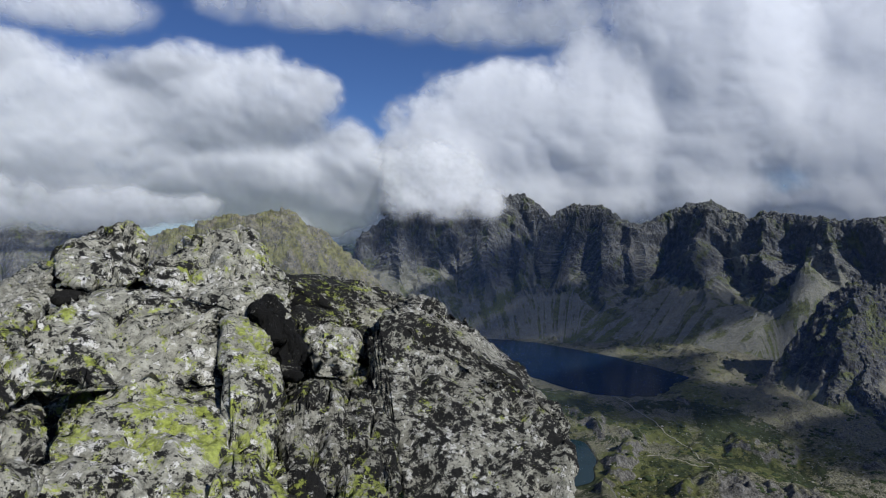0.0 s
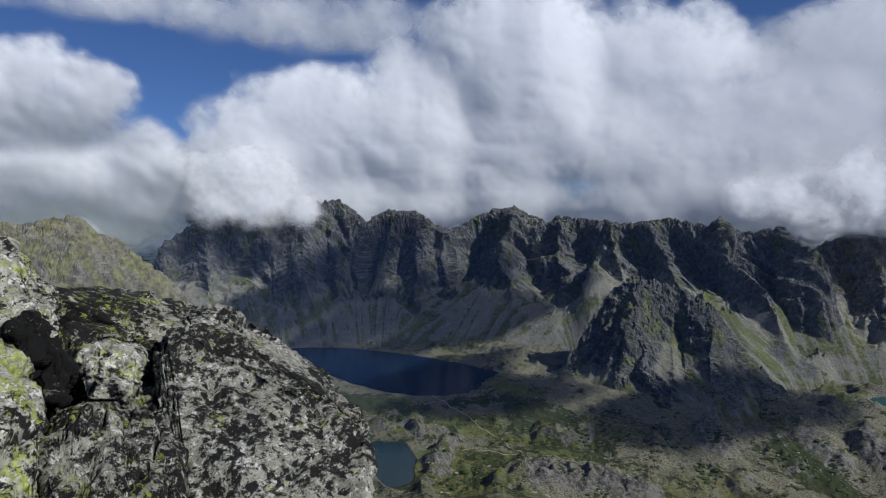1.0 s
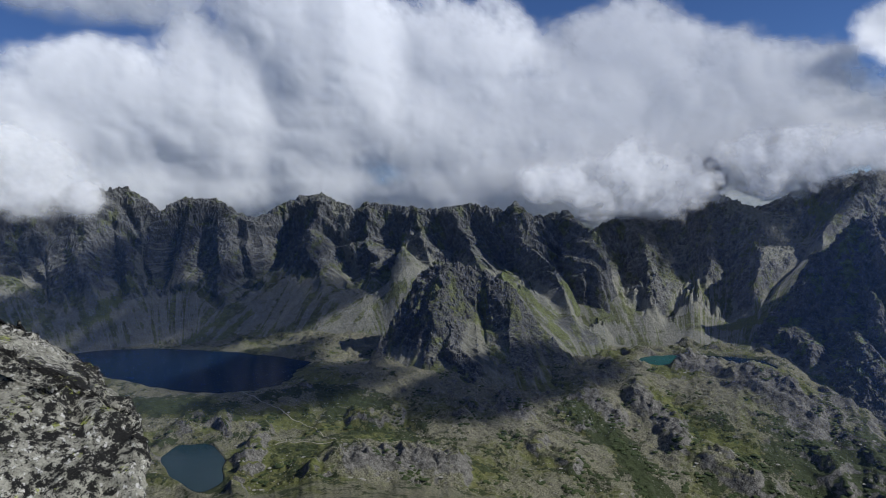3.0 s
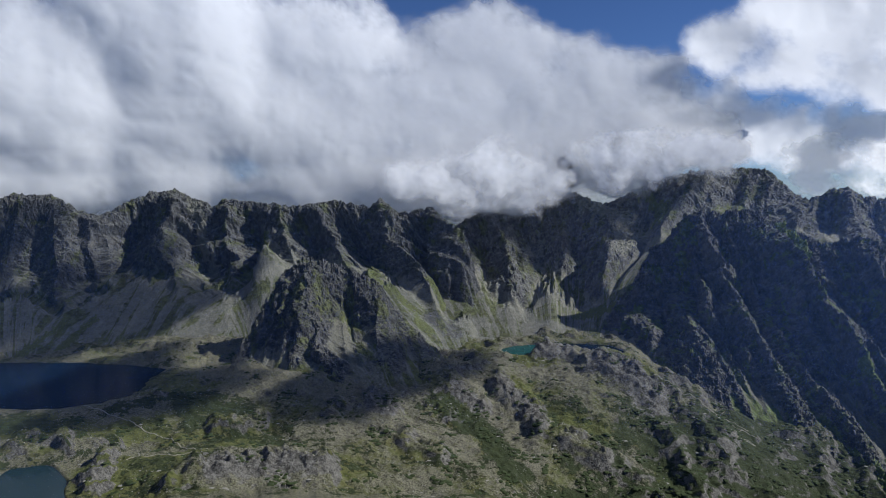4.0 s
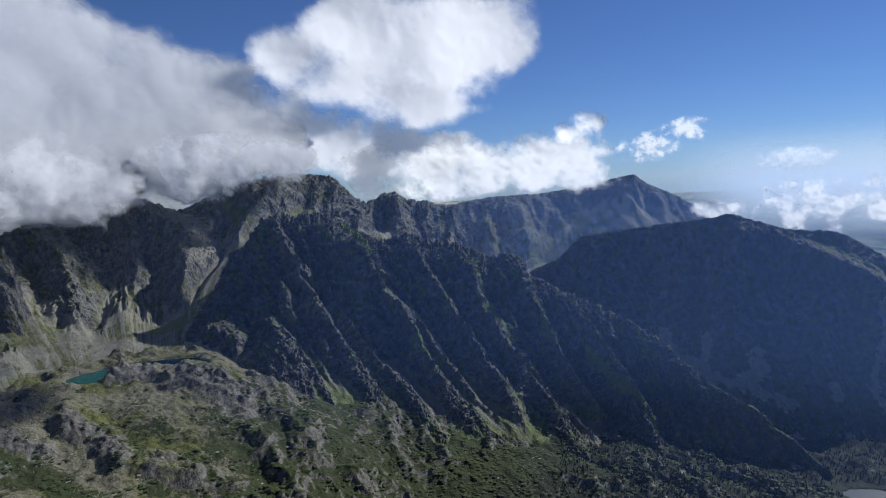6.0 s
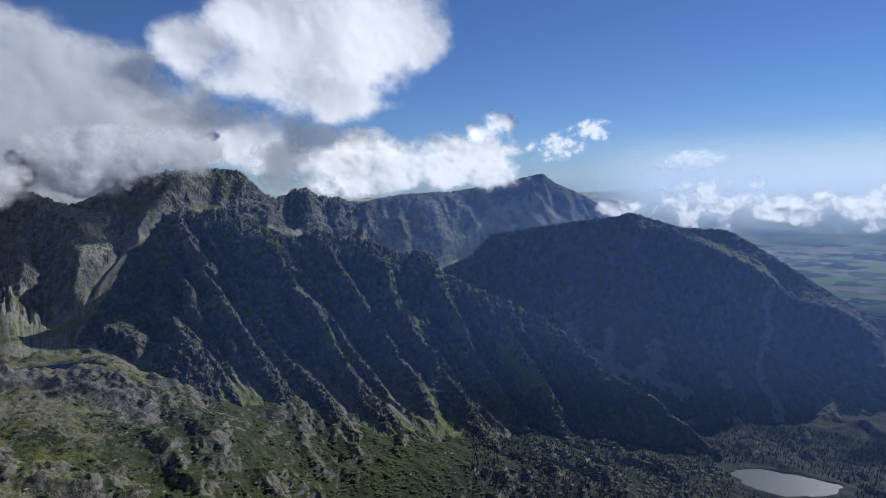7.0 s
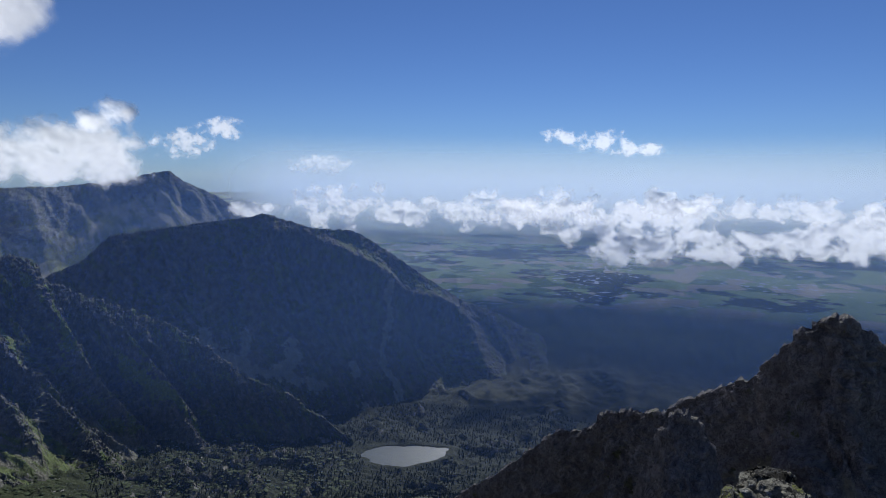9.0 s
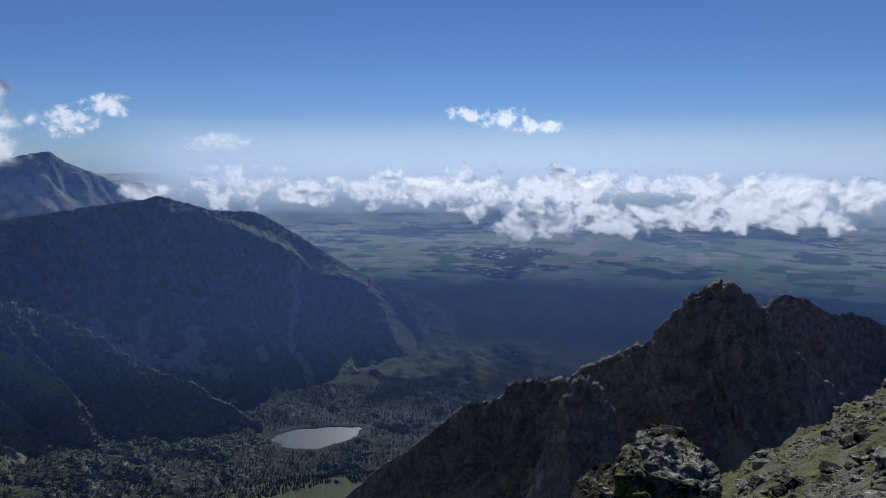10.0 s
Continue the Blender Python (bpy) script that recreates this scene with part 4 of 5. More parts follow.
def haze(label, dist, b0, b1, low, high, strength, material):
    """A tinted curtain that stands in for haze; strength(bearing, height angle) from 0 to 1."""
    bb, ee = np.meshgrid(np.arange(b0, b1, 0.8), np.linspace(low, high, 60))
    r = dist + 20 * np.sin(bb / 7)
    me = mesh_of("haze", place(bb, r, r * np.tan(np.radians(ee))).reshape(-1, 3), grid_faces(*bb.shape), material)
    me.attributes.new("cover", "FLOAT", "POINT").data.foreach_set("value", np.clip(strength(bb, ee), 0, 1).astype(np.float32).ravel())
    tagged(new("haze", me), label, "haze", kind="structure")


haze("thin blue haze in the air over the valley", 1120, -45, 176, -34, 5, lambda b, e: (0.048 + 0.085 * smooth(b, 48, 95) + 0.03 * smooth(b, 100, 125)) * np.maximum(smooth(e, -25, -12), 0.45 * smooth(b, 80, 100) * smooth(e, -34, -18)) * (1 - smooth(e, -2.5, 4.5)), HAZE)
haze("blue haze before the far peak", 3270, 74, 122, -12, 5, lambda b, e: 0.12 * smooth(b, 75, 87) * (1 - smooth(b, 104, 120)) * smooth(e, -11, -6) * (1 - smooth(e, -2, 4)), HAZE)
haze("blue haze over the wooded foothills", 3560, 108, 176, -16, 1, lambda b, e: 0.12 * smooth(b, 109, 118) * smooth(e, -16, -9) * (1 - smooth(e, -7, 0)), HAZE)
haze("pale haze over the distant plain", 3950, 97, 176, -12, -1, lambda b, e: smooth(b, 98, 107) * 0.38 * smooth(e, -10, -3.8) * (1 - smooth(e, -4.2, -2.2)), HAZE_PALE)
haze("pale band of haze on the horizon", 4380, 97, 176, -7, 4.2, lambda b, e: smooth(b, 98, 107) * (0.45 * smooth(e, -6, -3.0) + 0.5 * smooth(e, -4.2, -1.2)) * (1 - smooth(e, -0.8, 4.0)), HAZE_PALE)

# ---- clouds: puffs of (bearing, height angle, half width, half height), all in degrees ----
# these two lie out of view, added to cast shade on valley and wall
SHADE_CLOUD_VALLEY = [(80, 29, 5, 3), (87, 29, 5, 3.3)]
SHADE_CLOUD_WALL = [(40, 23.5, 9, 4.2), (51, 22.4, 8, 4.2), (60, 22, 6, 3.6)]
BANK_LEFT = [(-38.7, 7.8, 10.0, 8.5), (-31.2, 6.3, 11.4, 8.5), (-21.2, 9.4, 7.5, 5.0), (-14.1, 9.7, 5.5, 4.7), (-8.0, 4.5, 4.7, 4.2), (-17.0, 3.1, 11.4, 4.0), (-32.0, 2.1, 10.0, 3.5), (-9.0, 1.2, 5.0, 3.2)]
VEIL = [(-10.6, 17.6, 12.9, 2.2), (-29.4, 16.2, 8.0, 2.0), (5.9, 17.0, 12.4, 3.0)]
BANK_MIDDLE = [(5.8, 9.7, 10.0, 4.2), (-0.6, 5.9, 5.5, 5.0), (16.2, 6.4, 13.9, 5.5), (25.2, 11.9, 16.4, 6.5), (13.4, 6.9, 17.4, 6.5), (21.0, 13.8, 8.5, 7.0), (27.2, 6.7, 16.4, 5.5), (10.0, 1.4, 9.0, 3.2), (22.0, 1.4, 9.0, 3.2), (33.0, 1.0, 8.0, 3.2), (1.0, 1.6, 6.0, 3.4)]
BANK_RIGHT = [(36.6, 12.2, 5.5, 4.7), (48.7, 12.2, 7.5, 4.5), (42.8, 8.3, 12.4, 5.5), (56.9, 8.0, 9.5, 5.5), (50.9, 3.7, 12.4, 3.5), (62.0, 4.4, 7.5, 3.5), (31.5, 5.2, 10.0, 4.0), (40.0, 1.0, 8.0, 3.0), (50.0, 0.8, 8.0, 3.0), (59.0, 2.2, 6.0, 2.8)]
BACK_BANK = [(-11.0, 0.7, 4.5, 3.0), (-8.0, 0.2, 4.5, 2.8), (8.2, 0.9, 7.5, 2.5), (17.6, 0.3, 7.0, 2.0), (26.1, 0.6, 5.0, 1.4), (31.1, 0.3, 6.0, 1.5), (28.9, 0.6, 5.5, 1.7), (33.8, 0.2, 6.0, 1.9), (41.7, -0.2, 6.0, 2.2), (47.5, -0.8, 6.5, 2.5), (57.7, -0.4, 6.5, 2.2), (15.2, 0.7, 7.0, 2.2)]
TOWER = [(76.7, 11.6, 8.5, 4.7), (82.4, 11.7, 6.2, 6.0), (68.0, 11.2, 3.5, 2.5), (84.8, 12.6, 4.2, 4.4), (77.5, 7.1, 6.0, 2.5), (73.0, 13.4, 5.0, 2.8), (71.3, 9.1, 4.0, 2.5)]
PEAK_CLOUD = [(0.8, 3.0, 4.2, 3.7), (3.8, 1.5, 2.0, 1.9), (-3.1, 1.6, 3.0, 2.0), (-2.1, 4.5, 5.0, 3.0)]
CIRQUE_CLOUD = [(48.5, 1.8, 5.5, 3.2), (45.6, -0.3, 2.2, 2.2), (52.8, -0.5, 2.5, 2.0), (54.1, 1.2, 2.0, 2.0), (42.7, 1.5, 4.5, 2.0)]
SUMMIT_CLOUD = [(63.6, 2.9, 5.0, 2.2), (66.5, 2.8, 4.0, 2.0), (59.8, 2.5, 5.0, 2.7)]
SADDLE_CLOUD = [(74.5, 3.4, 5.5, 2.8), (69.5, 4.6, 5.0, 2.8), (79.5, 2.8, 5.0, 2.4), (65.0, 6.0, 5.0, 3.2)]
CAP_CLOUD = [(74.4, 1.7, 3.0, 2.5), (78.8, 1.1, 5.5, 2.7), (84.1, 1.6, 5.5, 2.7), (89.1, 1.6, 5.0, 2.5), (92.6, 1.4, 4.0, 2.4), (93.1, 4.8, 1.5, 1.2), (91.6, 4.0, 1.5, 1.0)]
SEA_NEAR = [(131.9, -3.5, 5.0, 1.9), (135.7, -5.6, 4.5, 1.9), (138.3, -3.3, 4.7, 2.5), (142.3, -5.2, 5.5, 1.5), (146.3, -5.0, 4.5, 1.1), (149.7, -5.0, 4.0, 1.0), (152.1, -4.0, 3.5, 1.8), (153.0, -3.8, 5.0, 2.1), (157.3, -3.9, 4.5, 1.9), (127.1, -2.9, 4.5, 1.4)]
SEA_FAR = [(103.7, -2.8, 2.5, 1.0), (111.3, -2.4, 4.5, 1.9), (116.3, -3.0, 5.5, 1.4), (120.7, -3.0, 4.5, 1.5), (125.1, -2.5, 5.5, 1.6), (129.5, -2.5, 5.0, 1.7), (147.3, -2.2, 5.5, 1.1), (147.4, -2.3, 5.0, 1.0), (154.5, -2.3, 4.0, 1.2), (159.4, -2.3, 4.5, 1.0), (140.4, -2.3, 5.5, 1.0)]
WISP_A = [(97.9, 2.6, 2.7, 1.2), (101.1, 3.7, 1.9, 1.0)]
WISP_B = [(109.0, 1.0, 3.0, 0.9)]
WISP_C = [(129.8, 3.6, 1.9, 0.7), (132.6, 3.3, 2.7, 0.9), (135.8, 2.5, 2.1, 0.6)]
LOW_HAZE_CLOUD = [(-30.6, 1.5, 10.9, 2.1), (-36.1, 1.9, 7.5, 2.5), (-24.4, 1.1, 5.5, 1.7)]

def cloud_material(through_light):
    mat = bpy.data.materials.new("cloud")
    mat.use_nodes = True
    t = mat.node_tree
    t.nodes.clear()
    out = t.nodes.new("ShaderNodeOutputMaterial")
    dens = t.nodes.new("ShaderNodeAttribute")
    dens.attribute_name = "cover"
    dif, tra, clear = t.nodes.new("ShaderNodeBsdfDiffuse"), t.nodes.new("ShaderNodeBsdfTranslucent"), t.nodes.new("ShaderNodeBsdfTransparent")
    dif.inputs[0].default_value, tra.inputs[0].default_value = (0.91, 0.93, 0.97, 1), (0.91, 0.93, 0.97, 1)
    body, mix = t.nodes.new("ShaderNodeMixShader"), t.nodes.new("ShaderNodeMixShader")
    body.inputs[0].default_value = through_light
    t.links.new(dif.outputs[0], body.inputs[1]), t.links.new(tra.outputs[0], body.inputs[2])
    t.links.new(dens.outputs["Fac"], mix.inputs[0])
    t.links.new(clear.outputs[0], mix.inputs[1]), t.links.new(body.outputs[0], mix.inputs[2])
    t.links.new(mix.outputs[0], out.inputs[0])
    return mat


CLOUD, CLOUD_THIN, CLOUD_DENSE = cloud_material(0.5), cloud_material(0.8), cloud_material(0.3)


def cloud(label, puffs, dist, thick, step=0.22, seed=0.0, rough=0.5, soft=0.5, full=1.0, size=7.0, lean=0.7, relief=0.3, backlit=False, belly=0.0, calmness=0.0, billow=0.4):
    """A cumulus of joined puffs: a lumpy front and a smoother back, thinning out at its edges."""
    pf = np.array(puffs)
    b = np.arange((pf[:, 0] - pf[:, 2] * 1.5).min(), (pf[:, 0] + pf[:, 2] * 1.5).max(), step)
    e = np.arange((pf[:, 1] - pf[:, 3] * 1.5).min(), (pf[:, 1] + pf[:, 3] * 1.5).max(), step)
    bb, ee = np.meshgrid(b, e)
    s = np.zeros(bb.shape)
    for pb, pe, wb, we in pf:
        s += np.exp(5 * np.clip(1 - ((bb - pb) / wb) ** 2 - ((ee - pe) / we) ** 2, -3, 1))
    s = np.log(s + 1e-6) / 5
    calm = s.copy()
    q = np.stack([bb, ee * 1.15, np.full(bb.shape, seed * 13.7)], -1).reshape(-1, 3) / size
    lumps = 1 - np.abs(perlin(q * 1.1 + 4)) * 1.1 - 0.6 * np.abs(perlin(q * 2.3 + 8)) - 0.34 * np.abs(perlin(q * 4.9 + 2)) - 0.18 * np.abs(perlin(q * 10.1)) - 0.1 * np.abs(perlin(q * 21))
    wisps = fbm(q * 1.6 + 20, 7, 0.58)
    lumps, wisps = lumps.reshape(bb.shape), wisps.reshape(bb.shape)
    s = s + rough * (0.7 * wisps + 0.3 * (lumps - 0.25))
    patchy = 0.45 + 0.45 * calmness + (0.55 - 0.45 * calmness) * smooth(np.roll(wisps, 23, 1), -0.5, 0.5)
    edge = np.minimum.reduce([smooth(bb, b[0], b[0] + 1), 1 - smooth(bb, b[-1] - 1, b[-1]), smooth(ee, e[0], e[0] + 0.6), 1 - smooth(ee, e[-1] - 0.6, e[-1])])
    fat = np.sqrt(np.clip(calm + 0.5, 0, 1.7)) * thick
    puff = [np.sqrt(perlin(q * k + 8) ** 2 + 0.03).reshape(bb.shape) for k in (0.7, 1.6, 3.6, 8.0)]
    soft_lump = 1.8 * puff[0] + billow * (1.1 * puff[1] + 0.42 * puff[2] + 0.14 * puff[3])
    mid = (pf[:, 1] * pf[:, 2]).sum() / pf[:, 2].sum()
    under = np.log1p(np.exp((mid - ee) / 3.0)) * 3.0
    lean = np.interp(bb, *np.array(lean, float).T) if isinstance(lean, (list, tuple)) else lean
    tilt = (lean * np.radians(ee - mid) + belly * np.radians(under)) * dist
    veil = 0.12 if backlit else 1.0
    shells = ((dist + tilt - fat - relief * thick * soft_lump, smooth(s, 0.0, soft) * (0.92 if backlit else 0.8 * patchy) * full * edge),
              (dist + tilt - 0.72 * fat - relief * thick * soft_lump, smooth(s + 0.12 * np.roll(wisps, 9, 1), 0.02, soft * 1.1) * 0.9 * veil * full * edge),
              (dist + tilt + 0.35 * fat, smooth(s, 0.05, soft * 1.2) * veil * full * edge))
    a = np.radians(ee)
    verts, faces, att = [], [], []
    cells = grid_faces(*bb.shape)
    for k, (r, dens) in enumerate(shells[:2] if backlit else shells):
        keep = (dens.ravel()[cells] > 0.004).any(1)
        verts.append(place(bb, r * np.cos(a), r * np.sin(a)).reshape(-1, 3))
        faces.append((cells[keep] if k == 2 else cells[keep][:, ::-1]) + k * bb.size)
        att.append(dens.ravel())
    verts, faces, att = np.concatenate(verts), np.concatenate(faces), np.concatenate(att)
    used, back = np.unique(faces, return_inverse=True)
    me = mesh_of("cloud", verts[used], back.reshape(-1, 4), CLOUD_THIN if backlit else CLOUD_DENSE if np.max(lean) > 1.3 and np.min(lean) > 1 else CLOUD)
    layer = me.attributes.new("cover", "FLOAT", "POINT")
    layer.data.foreach_set("value", att[used].astype(np.float32))
    return tagged(new("cloud", me), label, "cloud")


cloud("wide grey-white cumulus bank with bright ragged edges", BANK_LEFT, 4250, 330, 0.22, seed=1, soft=0.7, lean=-0.3, belly=0.35, calmness=0.9, size=8.0, billow=0.32)
cloud("thin grey cloud veil high over the ridge", VEIL, 4550, 120, 0.3, seed=2, soft=1.2, full=0.75, lean=0.2)
cloud("broad cumulus bank hanging over the granite wall and the cirque", BANK_MIDDLE + BANK_RIGHT, 4150, 330, 0.22, seed=3, soft=0.75, lean=[(0, 0.35), (25, 0.6), (42, 1.4), (60, 1.8)], belly=0.35, calmness=0.9, size=8.0, billow=0.32)
cloud("bright distant clouds low behind the granite wall", BACK_BANK, 4700, 100, seed=17, soft=0.8, size=4, lean=0.6)
cloud("tall white cumulus rising into blue sky", TOWER, 4800, 130, 0.16, seed=5, soft=0.8, rough=0.55, lean=-0.25, relief=0.3, backlit=True)
cloud("grey cloud wrapped round a dark summit", PEAK_CLOUD, 3080, 90, 0.13, seed=6, soft=1.4, size=5, lean=0.3, calmness=1.0)
cloud("ragged cloud spilling over the cirque rim", CIRQUE_CLOUD, 3180, 90, 0.13, seed=7, soft=1.5, size=4.5, lean=1.5, rough=0.8, full=0.85, calmness=0.4)
cloud("white cloud resting on a rocky summit", SUMMIT_CLOUD, 3300, 80, 0.13, seed=8, soft=1.3, size=4, lean=1.4, rough=0.9, calmness=0.6)
cloud("white cloud filling the saddle beside the far peak", SADDLE_CLOUD, 4720, 110, 0.16, seed=9, soft=0.8, rough=0.6, size=5, lean=-0.3, backlit=True)
cloud("long white cloud cap on the far peak", CAP_CLOUD, 4020, 130, 0.13, seed=9, soft=1.0, rough=0.85, size=4, lean=-0.3, backlit=True)
cloud("low puffy clouds floating over the plain", SEA_NEAR, 3700, 60, 0.1, relief=0.8, seed=10, soft=1.0, rough=1.25, full=0.8, size=3.0, billow=0.8, lean=-0.4, backlit=True)
cloud("distant belt of small clouds above the horizon", SEA_FAR, 3570, 40, 0.1, relief=0.8, seed=11, soft=1.4, rough=1.5, full=0.65, size=2.2, billow=0.8, lean=-0.4, backlit=True)
cloud("small torn cloud scraps beside the peak", WISP_A, 4300, 20, 0.05, seed=12, soft=1.5, rough=1.4, full=0.8, size=1.6, lean=-0.4, backlit=True)
cloud("faint flat cloud scrap", WISP_B, 4300, 15, 0.05, seed=13, soft=1.4, rough=1.1, size=1.6, full=0.6, lean=-0.4, backlit=True)
cloud("thin torn cloud streak in clear sky", WISP_C, 4300, 15, 0.05, seed=14, soft=1.6, rough=1.5, full=0.75, size=1.5, lean=-0.4, backlit=True)
cloud("dull low cloud behind the green ridge", LOW_HAZE_CLOUD, 3350, 90, 0.12, seed=15, soft=1.1, lean=-0.5, calmness=1.0)
# three unseen clouds, added above the view to shade the wall and valley floor
cloud("unseen high cloud deck added to shade the granite wall", SHADE_CLOUD_WALL, 2600, 60, 0.4, seed=16, soft=0.5, size=6, rough=0.5, lean=-2.5, full=0.62)
cloud("unseen patch of high cloud added to shade the valley", [(97, 26, 4.5, 2.8)], 3300, 60, 0.4, seed=27, soft=0.5, size=6, rough=0.6, lean=-2.5, full=0.7)
cloud("unseen patch of high cloud added to shade the valley", SHADE_CLOUD_VALLEY, 2600, 60, 0.4, seed=26, soft=0.5, size=6, rough=0.6, lean=-2.5, full=0.7)

# ---- the summit rocks: corners of each block's front, and its depth, in metres ----
BLOCKS = {
    "lower_slab": ([(-1.24, 1.90, -0.84), (-1.34, 2.18, -0.72), (-1.35, 2.42, -0.65), (-1.26, 2.65, -0.62), (-0.98, 2.77, -0.71), (-0.93, 2.74, -0.73), (-0.73, 2.15, -0.95), (-0.96, 1.94, -0.91)], 1.20),
    "pillar": ([(-0.72, 2.15, -0.96), (-0.92, 2.74, -0.73), (-1.03, 3.05, -0.48), (-0.97, 3.12, -0.48), (-0.83, 3.09, -0.56), (-0.75, 2.85, -0.76), (-0.57, 2.32, -1.03)], 1.10),
    "middle": ([(-1.51, 2.31, -0.58), (-1.64, 2.47, -0.45), (-1.64, 2.72, -0.35), (-1.55, 3.04, -0.30), (-1.34, 3.18, -0.34), (-1.10, 3.17, -0.42), (-1.03, 3.02, -0.54), (-0.96, 2.82, -0.70), (-1.27, 2.67, -0.60), (-1.37, 2.44, -0.63)], 1.20),
    "wedge": ([(-1.48, 3.29, -0.31), (-1.57, 3.45, -0.22), (-1.44, 3.78, -0.08), (-1.32, 3.77, -0.10), (-1.17, 3.91, -0.06), (-1.03, 3.81, -0.21), (-0.88, 3.68, -0.36), (-0.81, 3.39, -0.49), (-0.98, 3.24, -0.48), (-1.14, 3.26, -0.40)], 1.20),
    "summit": ([(-1.86, 3.14, -0.28), (-1.97, 3.36, -0.16), (-1.97, 3.59, -0.06), (-1.82, 3.81, 0.01), (-1.68, 3.68, -0.11), (-1.55, 3.46, -0.25), (-1.60, 3.21, -0.30)], 1.00),
    "left_upper": ([(-1.90, 2.54, -0.44), (-2.00, 2.85, -0.34), (-2.01, 3.10, -0.26), (-1.95, 3.26, -0.20), (-1.81, 2.98, -0.31), (-1.73, 2.66, -0.44), (-1.69, 2.43, -0.46)], 0.90),
    "left_lower": ([(-1.58, 2.12, -0.55), (-1.65, 2.34, -0.47), (-1.64, 2.47, -0.44), (-1.55, 2.40, -0.50), (-1.51, 2.29, -0.59), (-1.46, 2.06, -0.61)], 0.80),
    "flat_slab": ([(-1.89, 3.14, -0.33), (-1.93, 3.26, -0.31), (-1.78, 3.34, -0.31), (-1.71, 3.26, -0.33), (-1.74, 3.15, -0.36), (-1.85, 3.09, -0.36)], 0.25),
    "mossy_step": ([(-0.88, 3.81, -0.55), (-0.78, 3.88, -0.56), (-0.63, 3.90, -0.62), (-0.51, 3.73, -0.81), (-0.72, 3.64, -0.81), (-0.76, 3.59, -0.77), (-0.81, 3.70, -0.66)], 0.70),
    "mossy_back": ([(-1.19, 4.33, -0.36), (-0.90, 4.59, -0.48), (-0.59, 4.69, -0.50), (-0.27, 4.70, -0.61), (-0.03, 4.54, -0.73), (-0.10, 4.30, -0.93), (-0.54, 4.22, -0.91), (-1.09, 4.20, -0.75)], 1.00),
    "right_block": ([(-0.43, 3.67, -0.66), (-0.38, 3.79, -0.56), (-0.09, 3.90, -0.61), (0.02, 3.79, -0.70), (0.26, 3.65, -0.81), (0.48, 3.42, -0.93), (0.58, 3.27, -1.00), (0.58, 3.07, -1.11), (0.52, 2.76, -1.32), (-0.17, 2.70, -1.29), (-0.28, 3.19, -1.00), (-0.38, 3.42, -0.89)], 1.30),
    "cap_rock": ([(-0.30, 4.00, -0.57), (-0.22, 4.06, -0.52), (-0.12, 4.06, -0.53), (-0.00, 3.95, -0.60), (-0.04, 3.89, -0.68), (-0.24, 3.89, -0.66)], 0.50),
    "mid_pillar": ([(-0.72, 2.88, -0.89), (-0.66, 3.08, -0.80), (-0.52, 3.10, -0.83), (-0.46, 2.79, -1.00), (-0.46, 2.48, -1.11), (-0.56, 2.43, -1.08)], 0.80),
    "dark_pillar": ([(-0.50, 3.14, -0.90), (-0.42, 3.26, -0.85), (-0.30, 3.21, -0.92), (-0.21, 2.61, -1.12), (-0.43, 2.53, -1.13)], 0.80),
    "rubble_a": ([(-0.78, 3.59, -0.77), (-0.61, 3.72, -0.77), (-0.47, 3.67, -0.86), (-0.49, 3.54, -0.95), (-0.69, 3.46, -0.94)], 0.50),
    "rubble_b": ([(-0.63, 3.89, -0.70), (-0.47, 3.96, -0.68), (-0.41, 3.84, -0.83), (-0.58, 3.76, -0.84)], 0.50),
    "rubble_c": ([(-0.94, 3.75, -0.54), (-0.85, 3.82, -0.53), (-0.76, 3.59, -0.77), (-0.77, 3.40, -0.88), (-0.86, 3.51, -0.78)], 0.40),
    "rubble_d": ([(-0.77, 3.38, -0.97), (-0.65, 3.48, -0.93), (-0.58, 3.33, -1.07), (-0.61, 3.12, -1.25), (-0.71, 3.14, -1.23)], 0.50),
    "rubble_e": ([(-0.45, 3.45, -0.93), (-0.33, 3.49, -0.91), (-0.26, 3.27, -1.06), (-0.27, 3.05, -1.23), (-0.38, 3.10, -1.22)], 0.50),
    "crest_stone": ([(-0.77, 4.51, -0.50), (-0.64, 4.58, -0.47), (-0.50, 4.54, -0.52), (-0.51, 4.43, -0.61), (-0.71, 4.40, -0.59)], 0.40),
    "left_wedge": ([(-2.26, 3.71, -0.22), (-2.25, 3.84, -0.13), (-2.21, 3.86, -0.15), (-2.10, 3.62, -0.32), (-2.18, 3.63, -0.32)], 0.40),
    "shelf": ([(-1.35, 1.87, -0.69), (-1.41, 2.04, -0.61), (-1.39, 2.18, -0.63), (-1.34, 2.19, -0.69), (-1.27, 2.00, -0.79), (-1.24, 1.77, -0.78)], 0.80),
    "leaning_slab": ([(-0.94, 3.20, -0.43), (-0.90, 3.34, -0.40), (-0.81, 3.27, -0.47), (-0.69, 3.17, -0.70), (-0.69, 3.06, -0.73), (-0.76, 3.03, -0.70)], 0.25),
    "step_block": ([(-0.73, 3.36, -0.63), (-0.63, 3.49, -0.62), (-0.49, 3.50, -0.67), (-0.43, 3.33, -0.78), (-0.64, 3.21, -0.73)], 0.50),
    "core": ([(-2.44, 3.86, -0.54), (-1.29, 4.68, -0.67), (-0.35, 4.60, -0.92), (0.61, 4.05, -1.32), (0.60, 3.62, -1.83), (-2.14, 3.13, -1.55)], 1.20),
}
